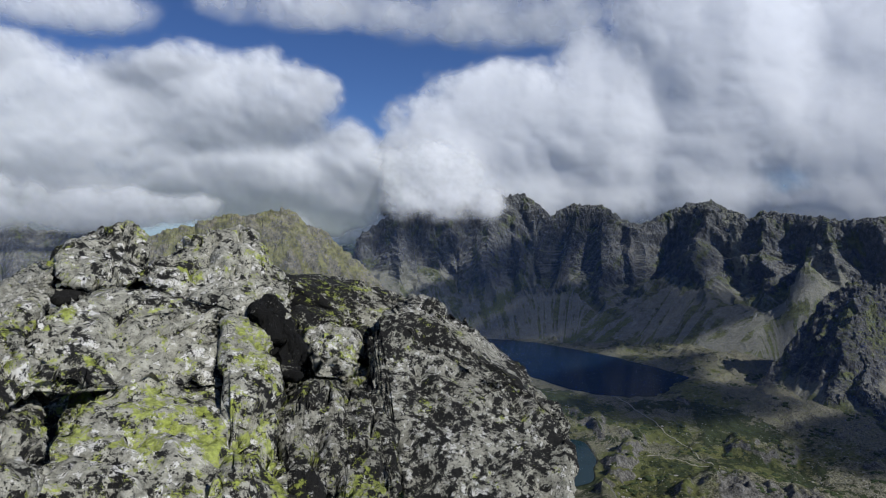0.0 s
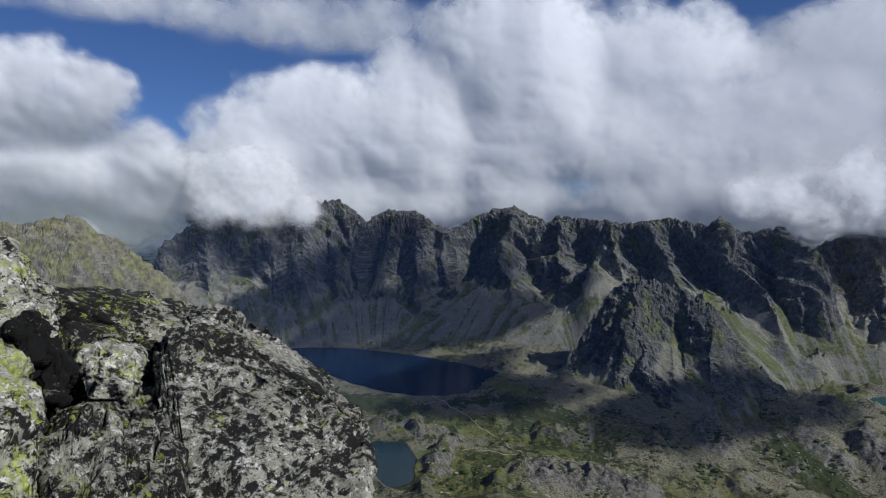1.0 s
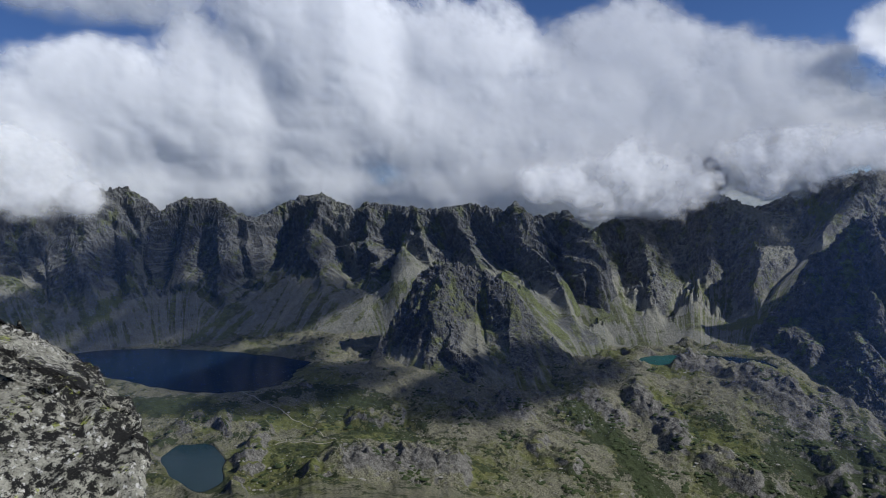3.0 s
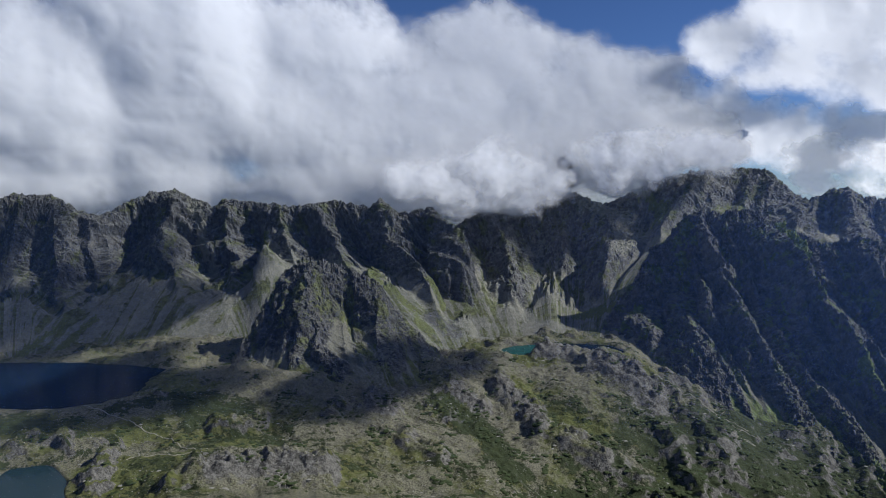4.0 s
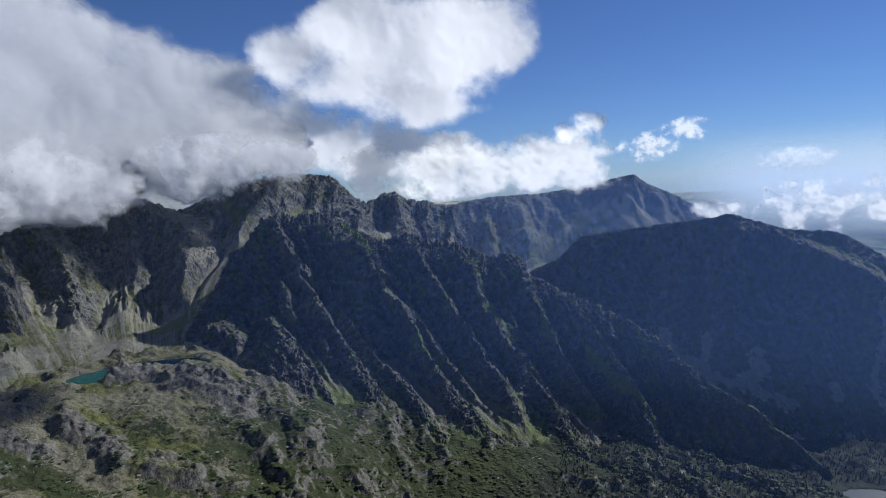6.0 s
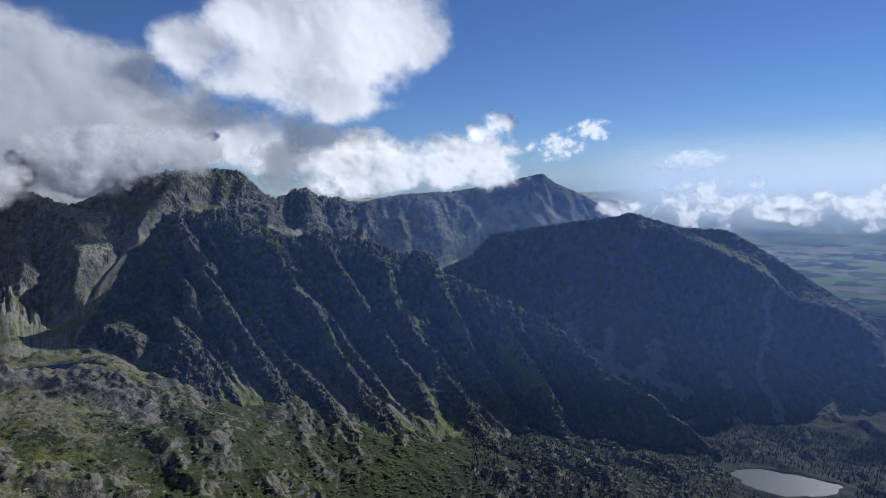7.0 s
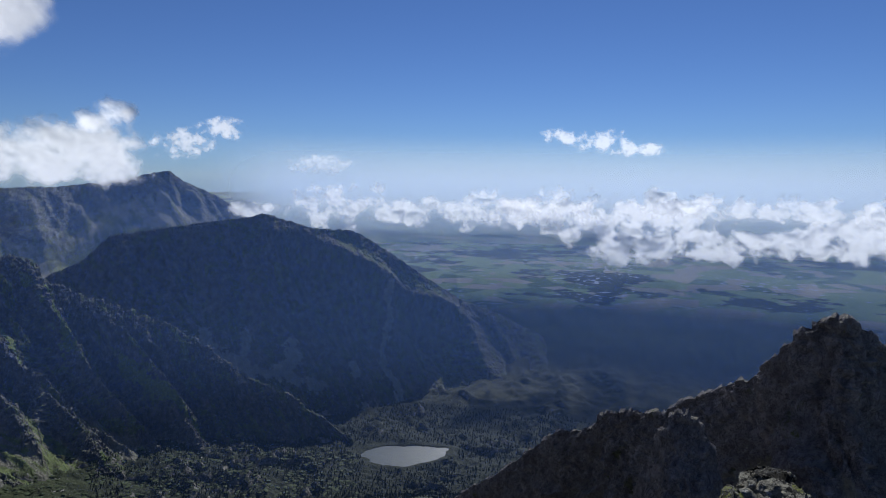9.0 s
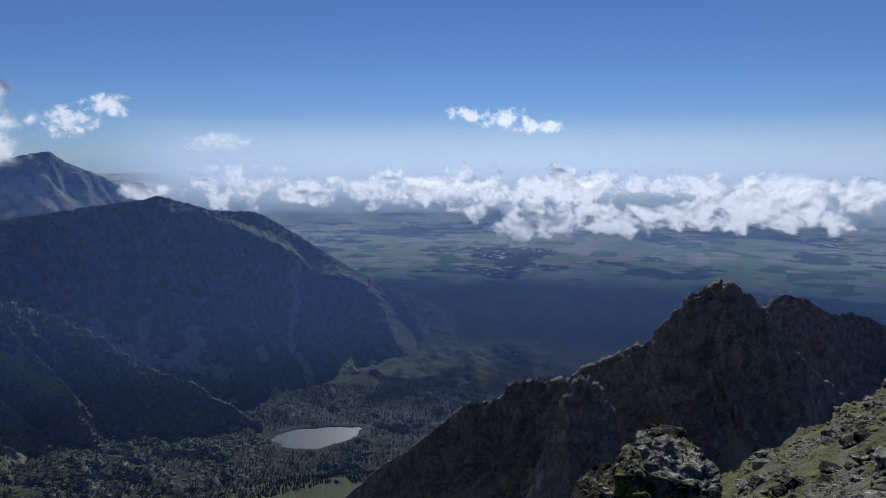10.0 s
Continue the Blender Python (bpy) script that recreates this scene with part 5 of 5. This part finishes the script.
LEDGE_BLOCKS = {
    "green_rock": ([(6.65, -8.69, -6.04), (6.74, -8.91, -5.62), (6.92, -9.42, -5.45), (6.71, -9.41, -5.49), (6.39, -9.13, -5.66), (6.25, -9.03, -5.96)], 0.8),
    "dark_rock": ([(6.98, -9.57, -6.48), (7.17, -9.83, -5.85), (7.45, -10.33, -5.81), (7.43, -10.77, -5.77), (6.96, -11.09, -5.75), (6.41, -10.84, -5.87), (5.94, -10.54, -5.98), (5.76, -10.48, -6.25)], 1.6),
    "low_rock": ([(7.21, -8.18, -6.12), (7.34, -8.62, -5.97), (7.30, -9.02, -5.86), (7.02, -9.18, -5.74), (6.63, -8.89, -5.77), (6.53, -8.79, -6.02)], 0.8),
    "broken_top": ([(7.35, -10.30, -5.86), (7.42, -10.70, -5.62), (7.10, -10.95, -5.60), (6.90, -10.85, -5.80), (7.05, -10.40, -5.95)], 0.6),
    "side_step": ([(6.50, -10.80, -5.95), (6.35, -11.00, -5.78), (6.05, -10.95, -5.90), (5.90, -10.65, -6.10), (6.25, -10.55, -6.12)], 0.6),
}
LEDGE_CREST = [(149.6, 16.0, -8.76), (151.0, 18.0, -8.81), (152.7, 19.0, -8.67), (155.1, 20.0, -8.24), (157.1, 21.0, -8.11), (158.9, 22.0, -7.79), (160.7, 23.0, -7.53), (163.0, 24.0, -6.96), (170.0, 25.0, -4.20), (182.0, 25.0, -5.00)]
LEDGE_FOOT = [(149.7, 13.0, -7.60), (153.5, 11.0, -6.24), (164.0, 9.0, -4.56), (182.0, 8.0, -5.00)]

def lichen_rock(name, yellow=0.5, dark=0.5, big=1.0, tone=1.0):
    """Weathered granite with grey, black and white crusts and yellow-green map lichen."""
    m = Nodes(name, 0.88)
    grain, blot = m.noise(0.010 * big, 3), m.noise(0.07 * big, 6, 0.72)
    spots = m.cells(0.045 * big, m.coords((1, 1, 1)))
    drift = m.math("SUBTRACT", m.noise(0.75 * big, 3), 0.5)
    c = m.mix(m.ramp(blot, 0.34, 0.66), (0.18, 0.178, 0.145), (0.47, 0.462, 0.39))
    c = m.mix(m.math("MULTIPLY", m.ramp(grain, 0.45, 0.7), 0.5), c, (0.57, 0.56, 0.49))
    pale = m.ramp(m.math("ADD", m.noise(0.05 * big, 5, 0.65, m.coords((1.1, 1, 0.9))), m.math("MULTIPLY", m.noise(0.4 * big, 2), 0.3)), 0.72, 0.75)
    c = m.mix(m.math("MULTIPLY", pale, 0.9), c, (0.74, 0.73, 0.70))
    black = m.ramp(m.math("ADD", m.noise(0.075 * big, 9, 0.78), m.math("MULTIPLY", drift, 0.55)), 0.60 - 0.14 * dark, 0.63 - 0.14 * dark)
    c = m.mix(m.math("MULTIPLY", black, 1.0), c, m.mix(grain, (0.004, 0.004, 0.005), (0.024, 0.024, 0.022)))
    speck = m.ramp(m.noise(0.02 * big, 5, 0.8), 0.57, 0.585)
    c = m.mix(m.math("MULTIPLY", speck, 0.95), c, (0.010, 0.010, 0.010))
    where = m.math("ADD", m.noise(0.06 * big, 10, 0.8, m.coords((1, 1, 1.15))), m.math("MULTIPLY", m.math("SUBTRACT", m.noise(0.26 * big, 4, 0.6, m.coords((1, 1, 0.8))), 0.5), 0.6))
    lich = m.ramp(where, 0.68 - 0.15 * yellow, 0.70 - 0.15 * yellow)
    c_l = m.mix(m.ramp(m.noise(0.025 * big, 4), 0.35, 0.65), (0.20, 0.235, 0.045), (0.44, 0.50, 0.11))
    c = m.mix(m.math("MULTIPLY", lich, 0.88), c, c_l)
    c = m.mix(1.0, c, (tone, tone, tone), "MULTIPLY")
    m.bump(m.math("ADD", m.math("MULTIPLY", blot, 1.6), m.math("ADD", m.math("MULTIPLY", grain, 0.22), m.math("MULTIPLY", spots, 0.3))), 0.026 * big, 1.0)
    return m.colour(c)


LICHEN = lichen_rock("lichen_granite", 0.66, 0.68)
LICHEN_LOW = lichen_rock("yellow_lichen_granite", 1.05, 0.55)
LICHEN_GREY = lichen_rock("speckled_granite", 0.3, 0.98, 0.6, 0.82)
# The low tone puts the ridge-edge rocks' shade into their colour.
ROCK_EDGE_DIM = lichen_rock("ridge_granite_dimmed", 0.35, 0.8, 3.0, 0.6)
ROCK_LICHEN_EDGE = lichen_rock("green_ridge_granite", 1.1, 0.5, 3.0, 0.45)
# Extra black and low tone put the recessed blocks' shade into their colour.
LICHEN_MOSS_SHADE = lichen_rock("mossy_shaded_granite", 0.7, 1.0, 0.8, 0.75)
# Near black, to paint the deep shade of the cleft.
LICHEN_CLEFT_SHADE = lichen_rock("cleft_shade_granite", 0.1, 1.3, 0.8, 0.35)


def split_triangles(verts, tris, times):
    """Each triangle in four, times over; corners stay shared."""
    for _ in range(times):
        e = np.sort(np.concatenate([tris[:, [0, 1]], tris[:, [1, 2]], tris[:, [2, 0]]]), 1)
        key, back = np.unique(e[:, 0].astype(np.int64) * (len(verts) + 1) + e[:, 1], return_inverse=True)
        pair = np.stack([key // (len(verts) + 1), key % (len(verts) + 1)], 1)
        mid = len(verts) + back.reshape(3, -1)
        verts = np.concatenate([verts, verts[pair].mean(1)])
        a, b, c = tris.T
        tris = np.concatenate([np.stack(t, 1) for t in ((a, mid[0], mid[2]), (mid[0], b, mid[1]), (mid[2], mid[1], c), (mid[0], mid[1], mid[2]))])
    return verts, tris


def rock_block(corners, depth, material, label, scale=1.0, fine=4, seed=0.0, group=""):
    """A weathered block: the hull of its front corners and of the same corners further back, with worn edges, joints and pits."""
    pts = np.array(corners)
    away = pts.mean(0) * (1, 1, 0)
    away /= np.linalg.norm(away)
    mid = pts.mean(0)
    rear = mid + (pts - mid) * 0.86 + away * depth + np.array((0, 0, -0.04 * depth))
    bm = bmesh.new()
    for p in np.concatenate([pts, rear]):
        bm.verts.new(p)
    out = bmesh.ops.convex_hull(bm, input=bm.verts)
    bmesh.ops.delete(bm, geom=[v for v in bm.verts if not v.link_faces], context="VERTS")
    bmesh.ops.dissolve_limit(bm, angle_limit=0.12, verts=bm.verts, edges=bm.edges)
    bmesh.ops.bevel(bm, geom=[e for e in bm.edges], offset=0.014 * scale, segments=2, profile=0.6, affect="EDGES", clamp_overlap=True)
    bmesh.ops.triangulate(bm, faces=bm.faces)
    bm.verts.index_update()
    verts = np.array([v.co[:] for v in bm.verts])
    tris = np.array([[v.index for v in f.verts] for f in bm.faces])
    bm.free()
    verts, tris = split_triangles(verts, tris, fine)
    n = np.zeros(verts.shape)
    fn = np.cross(verts[tris[:, 1]] - verts[tris[:, 0]], verts[tris[:, 2]] - verts[tris[:, 0]])
    for k in range(3):
        np.add.at(n, tris[:, k], fn)
    n /= np.linalg.norm(n, axis=1)[:, None] + 1e-12
    q = verts / scale
    d = 0.026 * fbm(q / 0.6 + seed, 3) + 0.020 * fbm(q / 0.16 + seed, 5, 0.62)
    d += 0.034 * (ridged(q / 0.3 + seed + 7, 5, 0.65) - 0.6) * 2 + 0.016 * (ridged(q / 0.1 + seed + 3, 3, 0.6) - 0.6) * 2
    q = q + 0.16 * np.stack([fbm(q / 0.5 + seed + 60 * k, 3) for k in range(3)], -1)
    beds = perlin(np.stack([q[:, 0] * 1.2, q[:, 1] * 1.2, q[:, 2] * 4.6 + 1.6 * q[:, 0]], 1) + seed)
    joints = perlin(np.stack([q[:, 0] * 3.6 + q[:, 2], q[:, 1] * 1.5, q[:, 2] * 0.9], 1) + seed + 40)
    d -= 0.06 * np.exp(-(beds / 0.035) ** 2) + 0.06 * np.exp(-(joints / 0.03) ** 2)
    d += 0.02 * np.sign(beds) * np.minimum(1, np.abs(beds) * 6)
    verts = verts + n * (d * scale)[:, None]
    return tagged(new("boulder", mesh_of("boulder", verts, tris, material)), label, "rock", group)


LOOKS = {"lower_slab": (LICHEN_LOW, "grey granite slab covered in yellow-green map lichen"), "pillar": (LICHEN_LOW, "upright granite pillar with bright yellow lichen"), "shelf": (LICHEN, "granite block low on the outcrop's edge"), "leaning_slab": (LICHEN_CLEFT_SHADE, "thin granite slab leaning in a cleft, coloured dark as its shade"), "step_block": (LICHEN, "small square granite step in the cleft"), "left_upper": (LICHEN, "lichen-spotted granite block on the outcrop's shoulder"), "left_lower": (LICHEN, "cracked grey granite block in the outcrop"),
         "middle": (LICHEN, "cracked granite block with black and yellow lichen"), "wedge": (LICHEN, "wedge-shaped granite block with pale lichen"),
         "summit": (LICHEN, "topmost weathered granite block of the outcrop"), "flat_slab": (LICHEN_GREY, "small flat granite slab lying on the outcrop"),
         "right_block": (LICHEN_GREY, "large granite block speckled black and white"), "cap_rock": (LICHEN_GREY, "broken granite lump on the block's top")}
for k, (which, (corners, depth)) in enumerate(BLOCKS.items()):
    mat, label = LOOKS.get(which, (LICHEN_MOSS_SHADE, "mossy granite block in the outcrop, shade painted into its colour"))
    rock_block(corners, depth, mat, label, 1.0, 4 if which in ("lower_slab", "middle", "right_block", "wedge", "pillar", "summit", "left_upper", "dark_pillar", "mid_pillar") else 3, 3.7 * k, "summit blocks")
for k, (which, (corners, depth)) in enumerate(LEDGE_BLOCKS.items()):
    rock_block(corners, depth, ROCK_LICHEN_EDGE if which == "green_rock" else ROCK_EDGE_DIM, "granite rock covered in green lichen on the ridge edge" if which == "green_rock" else "granite block on the ridge edge, toned down to look shaded", 2.0, 4, 50 + 3.1 * k, "ridge blocks")
LEDGE = mountain_material("ridge_turf", rock=(0.10, 0.098, 0.085), grass=(0.105, 0.11, 0.03), scree=(0.14, 0.135, 0.105), green=1.2, flat=(0.3, 0.6), scale=0.03)
SLOPE = massif("slope", "grassy rock-strewn slope falling from the summit", [LEDGE_CREST, LEDGE_FOOT], [100], 0.15, LEDGE, 90, 12, [(0, 0.2)], 0.5, 0.4, back=8, seed=21, unit=0.03, fans=[(0, 2.0)])

# ---- woods, dwarf pine and loose stones, each set down on the land ----
from mathutils.bvhtree import BVHTree


def tree_of(obs):
    verts, polys = [], []
    for ob in obs:
        co = np.empty(len(ob.data.vertices) * 3, np.float32)
        ob.data.vertices.foreach_get("co", co)
        idx = np.empty(len(ob.data.loops), np.int32)
        ob.data.loops.foreach_get("vertex_index", idx)
        polys += (idx.reshape(-1, 4) + len(verts)).tolist()
        verts += co.reshape(-1, 3).tolist()
    return BVHTree.FromPolygons(verts, polys)


LAND = tree_of([GROUND_SHEET, RIBS, DARK, CRAG])


def on_land(bearing, dist):
    x, y = dist * math.sin(radians(bearing)), dist * math.cos(radians(bearing))
    hit, normal, _, _ = LAND.ray_cast(Vector((x, y, 400)), Vector((0, 0, -1)))
    return hit, normal


def wet(bearing, dist):
    return any(float(lake_inside(l, np.array(bearing), np.array(dist))) < 1.3 for l in LAKES)


def scatter(name, label, category, shape, tris, spots, material, shade=False):
    """One mesh of many copies of a small shape; spots: (place, size, height, turn)."""
    verts, faces = [], []
    for k, (p, w, h, a) in enumerate(spots):
        c, s = math.cos(a), math.sin(a)
        v = shape[k % len(shape)]
        verts.append(np.stack([(v[:, 0] * c - v[:, 1] * s) * w + p[0], (v[:, 0] * s + v[:, 1] * c) * w + p[1], v[:, 2] * h + p[2]], 1))
        faces.append(tris + k * len(v))
    return tagged(new(name, mesh_of(name, np.concatenate(verts), np.concatenate(faces), material, shade)), label, category, kind="stuff")


def spruce_shapes(n=8):
    """Stacked ragged skirts of boughs round a pointed stem."""
    out, rnd = [], random.Random(4)
    for _ in range(n):
        v = []
        for base, tip, w in ((0.08, 0.55, 1.0), (0.34, 0.8, 0.72), (0.62, 1.0, 0.42)):
            v += [(w * rnd.uniform(0.7, 1.15) * math.cos(k * 1.257 + base * 9), w * rnd.uniform(0.7, 1.15) * math.sin(k * 1.257 + base * 9), base - rnd.uniform(0, 0.06)) for k in range(5)]
            v.append((0, 0, tip))
        out.append(np.array(v))
    tris = [(6 * j + k, 6 * j + (k + 1) % 5, 6 * j + 5) for j in range(3) for k in range(5)]
    return out, np.array(tris)


def lump_shapes(n=10, flat=0.6, seed=3):
    """Angular lumps: a jittered icosahedron, sunk a little."""
    g, rnd = (1 + 5 ** 0.5) / 2, random.Random(seed)
    base = np.array([(-1, g, 0), (1, g, 0), (-1, -g, 0), (1, -g, 0), (0, -1, g), (0, 1, g), (0, -1, -g), (0, 1, -g), (g, 0, -1), (g, 0, 1), (-g, 0, -1), (-g, 0, 1)]) / 1.9
    tris = np.array([(0, 11, 5), (0, 5, 1), (0, 1, 7), (0, 7, 10), (0, 10, 11), (1, 5, 9), (5, 11, 4), (11, 10, 2), (10, 7, 6), (7, 1, 8), (3, 9, 4), (3, 4, 2), (3, 2, 6), (3, 6, 8), (3, 8, 9), (4, 9, 5), (2, 4, 11), (6, 2, 10), (8, 6, 7), (9, 8, 1)])
    return [base * np.array([[rnd.uniform(0.6, 1.25) for _ in range(3)] for _ in range(12)]) * (1, 1, flat) for _ in range(n)], tris


def leaf_material(name, a, b):
    m = Nodes(name, 0.8)
    return m.colour(m.mix(m.noise(4.0, 4, 0.7), a, b))


# Darkened below spruce green to stand for the shade over the woods.
SPRUCE = leaf_material("spruce", (0.007, 0.013, 0.008), (0.02, 0.032, 0.017))
PINE = leaf_material("dwarf_pine", (0.016, 0.028, 0.010), (0.05, 0.07, 0.022))
STONE = leaf_material("pale_boulders", (0.16, 0.155, 0.14), (0.36, 0.35, 0.30))

rnd = random.Random(11)
spots = []
while len(spots) < 14000:
    b, d = rnd.uniform(90, 146), rnd.uniform(1450, 2600)
    if wet(b, d) or noise.noise(Vector((b * 0.35, d * 0.006, 3))) < -0.42:
        continue
    hit, nor = on_land(b, d)
    if hit and hit.z < -770 - 60 * noise.noise(Vector((b * 0.2, 0, 0))) and nor.z > 0.6:
        h = rnd.uniform(6, 13)
        spots.append((hit, h * rnd.uniform(0.16, 0.24), h, rnd.uniform(0, 6)))
shape, tris = spruce_shapes()
scatter("spruce_wood", "dark spruce forest round the lake", "forest", shape, tris, spots, SPRUCE)

spots = []
while len(spots) < 7000:
    b, d = rnd.uniform(8, 112), rnd.uniform(1180, 2150)
    if wet(b, d):
        continue
    hit, nor = on_land(b, d)
    if hit and nor.z > 0.6 and noise.noise(Vector((hit.x, hit.y, 0)) * 0.016) + 0.5 * noise.noise(Vector((hit.x, hit.y, 9)) * 0.05) + max(-0.2, min(0.35, (-600 - hit.z) / 500)) > 0.18:
        spots.append((hit, rnd.uniform(3.5, 9), rnd.uniform(1.8, 3.6), rnd.uniform(0, 6)))
shape, tris = lump_shapes(flat=0.8)
scatter("dwarf_pine", "dark green dwarf pine thickets on the slopes", "shrub", shape, tris, spots, PINE)

spots = []
while len(spots) < 3500:
    b, d = rnd.uniform(6, 100), rnd.uniform(1180, 2250)
    if wet(b, d):
        continue
    hit, nor = on_land(b, d)
    if hit and nor.z > 0.55 and noise.noise(Vector((hit.x, hit.y, 40)) * 0.007) + 0.4 * noise.noise(Vector((hit.x, hit.y, 9)) * 0.03) > 0.0:
        spots.append((hit, rnd.uniform(0.8, 1.9) * (1 + 2 * (rnd.random() > 0.94)), rnd.uniform(0.8, 1.8), rnd.uniform(0, 6)))
shape, tris = lump_shapes(flat=0.9, seed=5)
scatter("boulder_field", "pale granite boulders strewn over the terrace", "boulders", shape, tris, spots, STONE)


# ---- footpaths: trodden strips of pale grit laid on the slopes, (bearing, distance) ----
TRAILS = [[(14.48, 1780), (16.18, 1714), (17.69, 1641), (20.14, 1554), (21.71, 1465), (22.86, 1415), (25.49, 1390), (28.16, 1368), (30.63, 1337), (32.60, 1283)],
          [(17.33, 1416), (20.52, 1413), (22.86, 1415)],
          [(62.22, 1901), (64.20, 1900), (66.67, 1884), (69.66, 1853), (68.35, 1805), (70.20, 1806), (68.56, 1795)],
          [(66.67, 1884), (68.40, 1855), (70.15, 1830)]]
GRIT = leaf_material("trodden_grit", (0.2, 0.19, 0.15), (0.33, 0.31, 0.25))


def trail(way):
    pts = np.array(way, float)
    k = np.linspace(0, len(pts) - 1, 30 * (len(pts) - 1))
    b, d = np.interp(k, np.arange(len(pts)), pts[:, 0]), np.interp(k, np.arange(len(pts)), pts[:, 1])
    d = d + 5 * np.sin(k * 4.1) + 3 * np.sin(k * 9.7)
    mid = [on_land(x, y)[0] for x, y in zip(b, d)]
    mid = np.array([[p.x, p.y, p.z] for p in mid if p])
    along = np.gradient(mid, axis=0)
    along /= np.linalg.norm(along, axis=1)[:, None] + 1e-9
    side = np.stack([-along[:, 1], along[:, 0], 0 * along[:, 0]], 1)
    rows = np.stack([mid + side * w + (0, 0, h) for w, h in ((-1.4, -0.6), (-1.1, 0.7), (0, 0.8), (1.1, 0.7), (1.4, -0.6))])
    tagged(new("footpath", mesh_of("footpath", rows.reshape(-1, 3), grid_faces(5, len(mid)), GRIT)), "pale trodden mountain footpath across the valley", "path", kind="structure")


for way in TRAILS:
    trail(way)


# loose stones on the summit slope
SLOPE_LAND = tree_of([SLOPE])
spots = []
for tries in range(20000):
    b, d = rnd.uniform(149, 172), rnd.uniform(9, 26)
    x, y = d * math.sin(radians(b)), d * math.cos(radians(b))
    hit, nor, _, _ = SLOPE_LAND.ray_cast(Vector((x, y, 5)), Vector((0, 0, -1)))
    if hit and noise.noise(hit * 0.5) + 0.5 * noise.noise(hit * 1.6) > -0.02:
        w = rnd.uniform(0.03, 0.09) * (1 + 2.6 * (rnd.random() > 0.93))
        spots.append((hit, w, w * rnd.uniform(0.5, 0.9), rnd.uniform(0, 6)))
    if len(spots) >= 2400:
        break
scatter("loose_stones", "grey broken stones among the summit turf", "stones", shape, tris, spots, ROCK_EDGE_DIM)
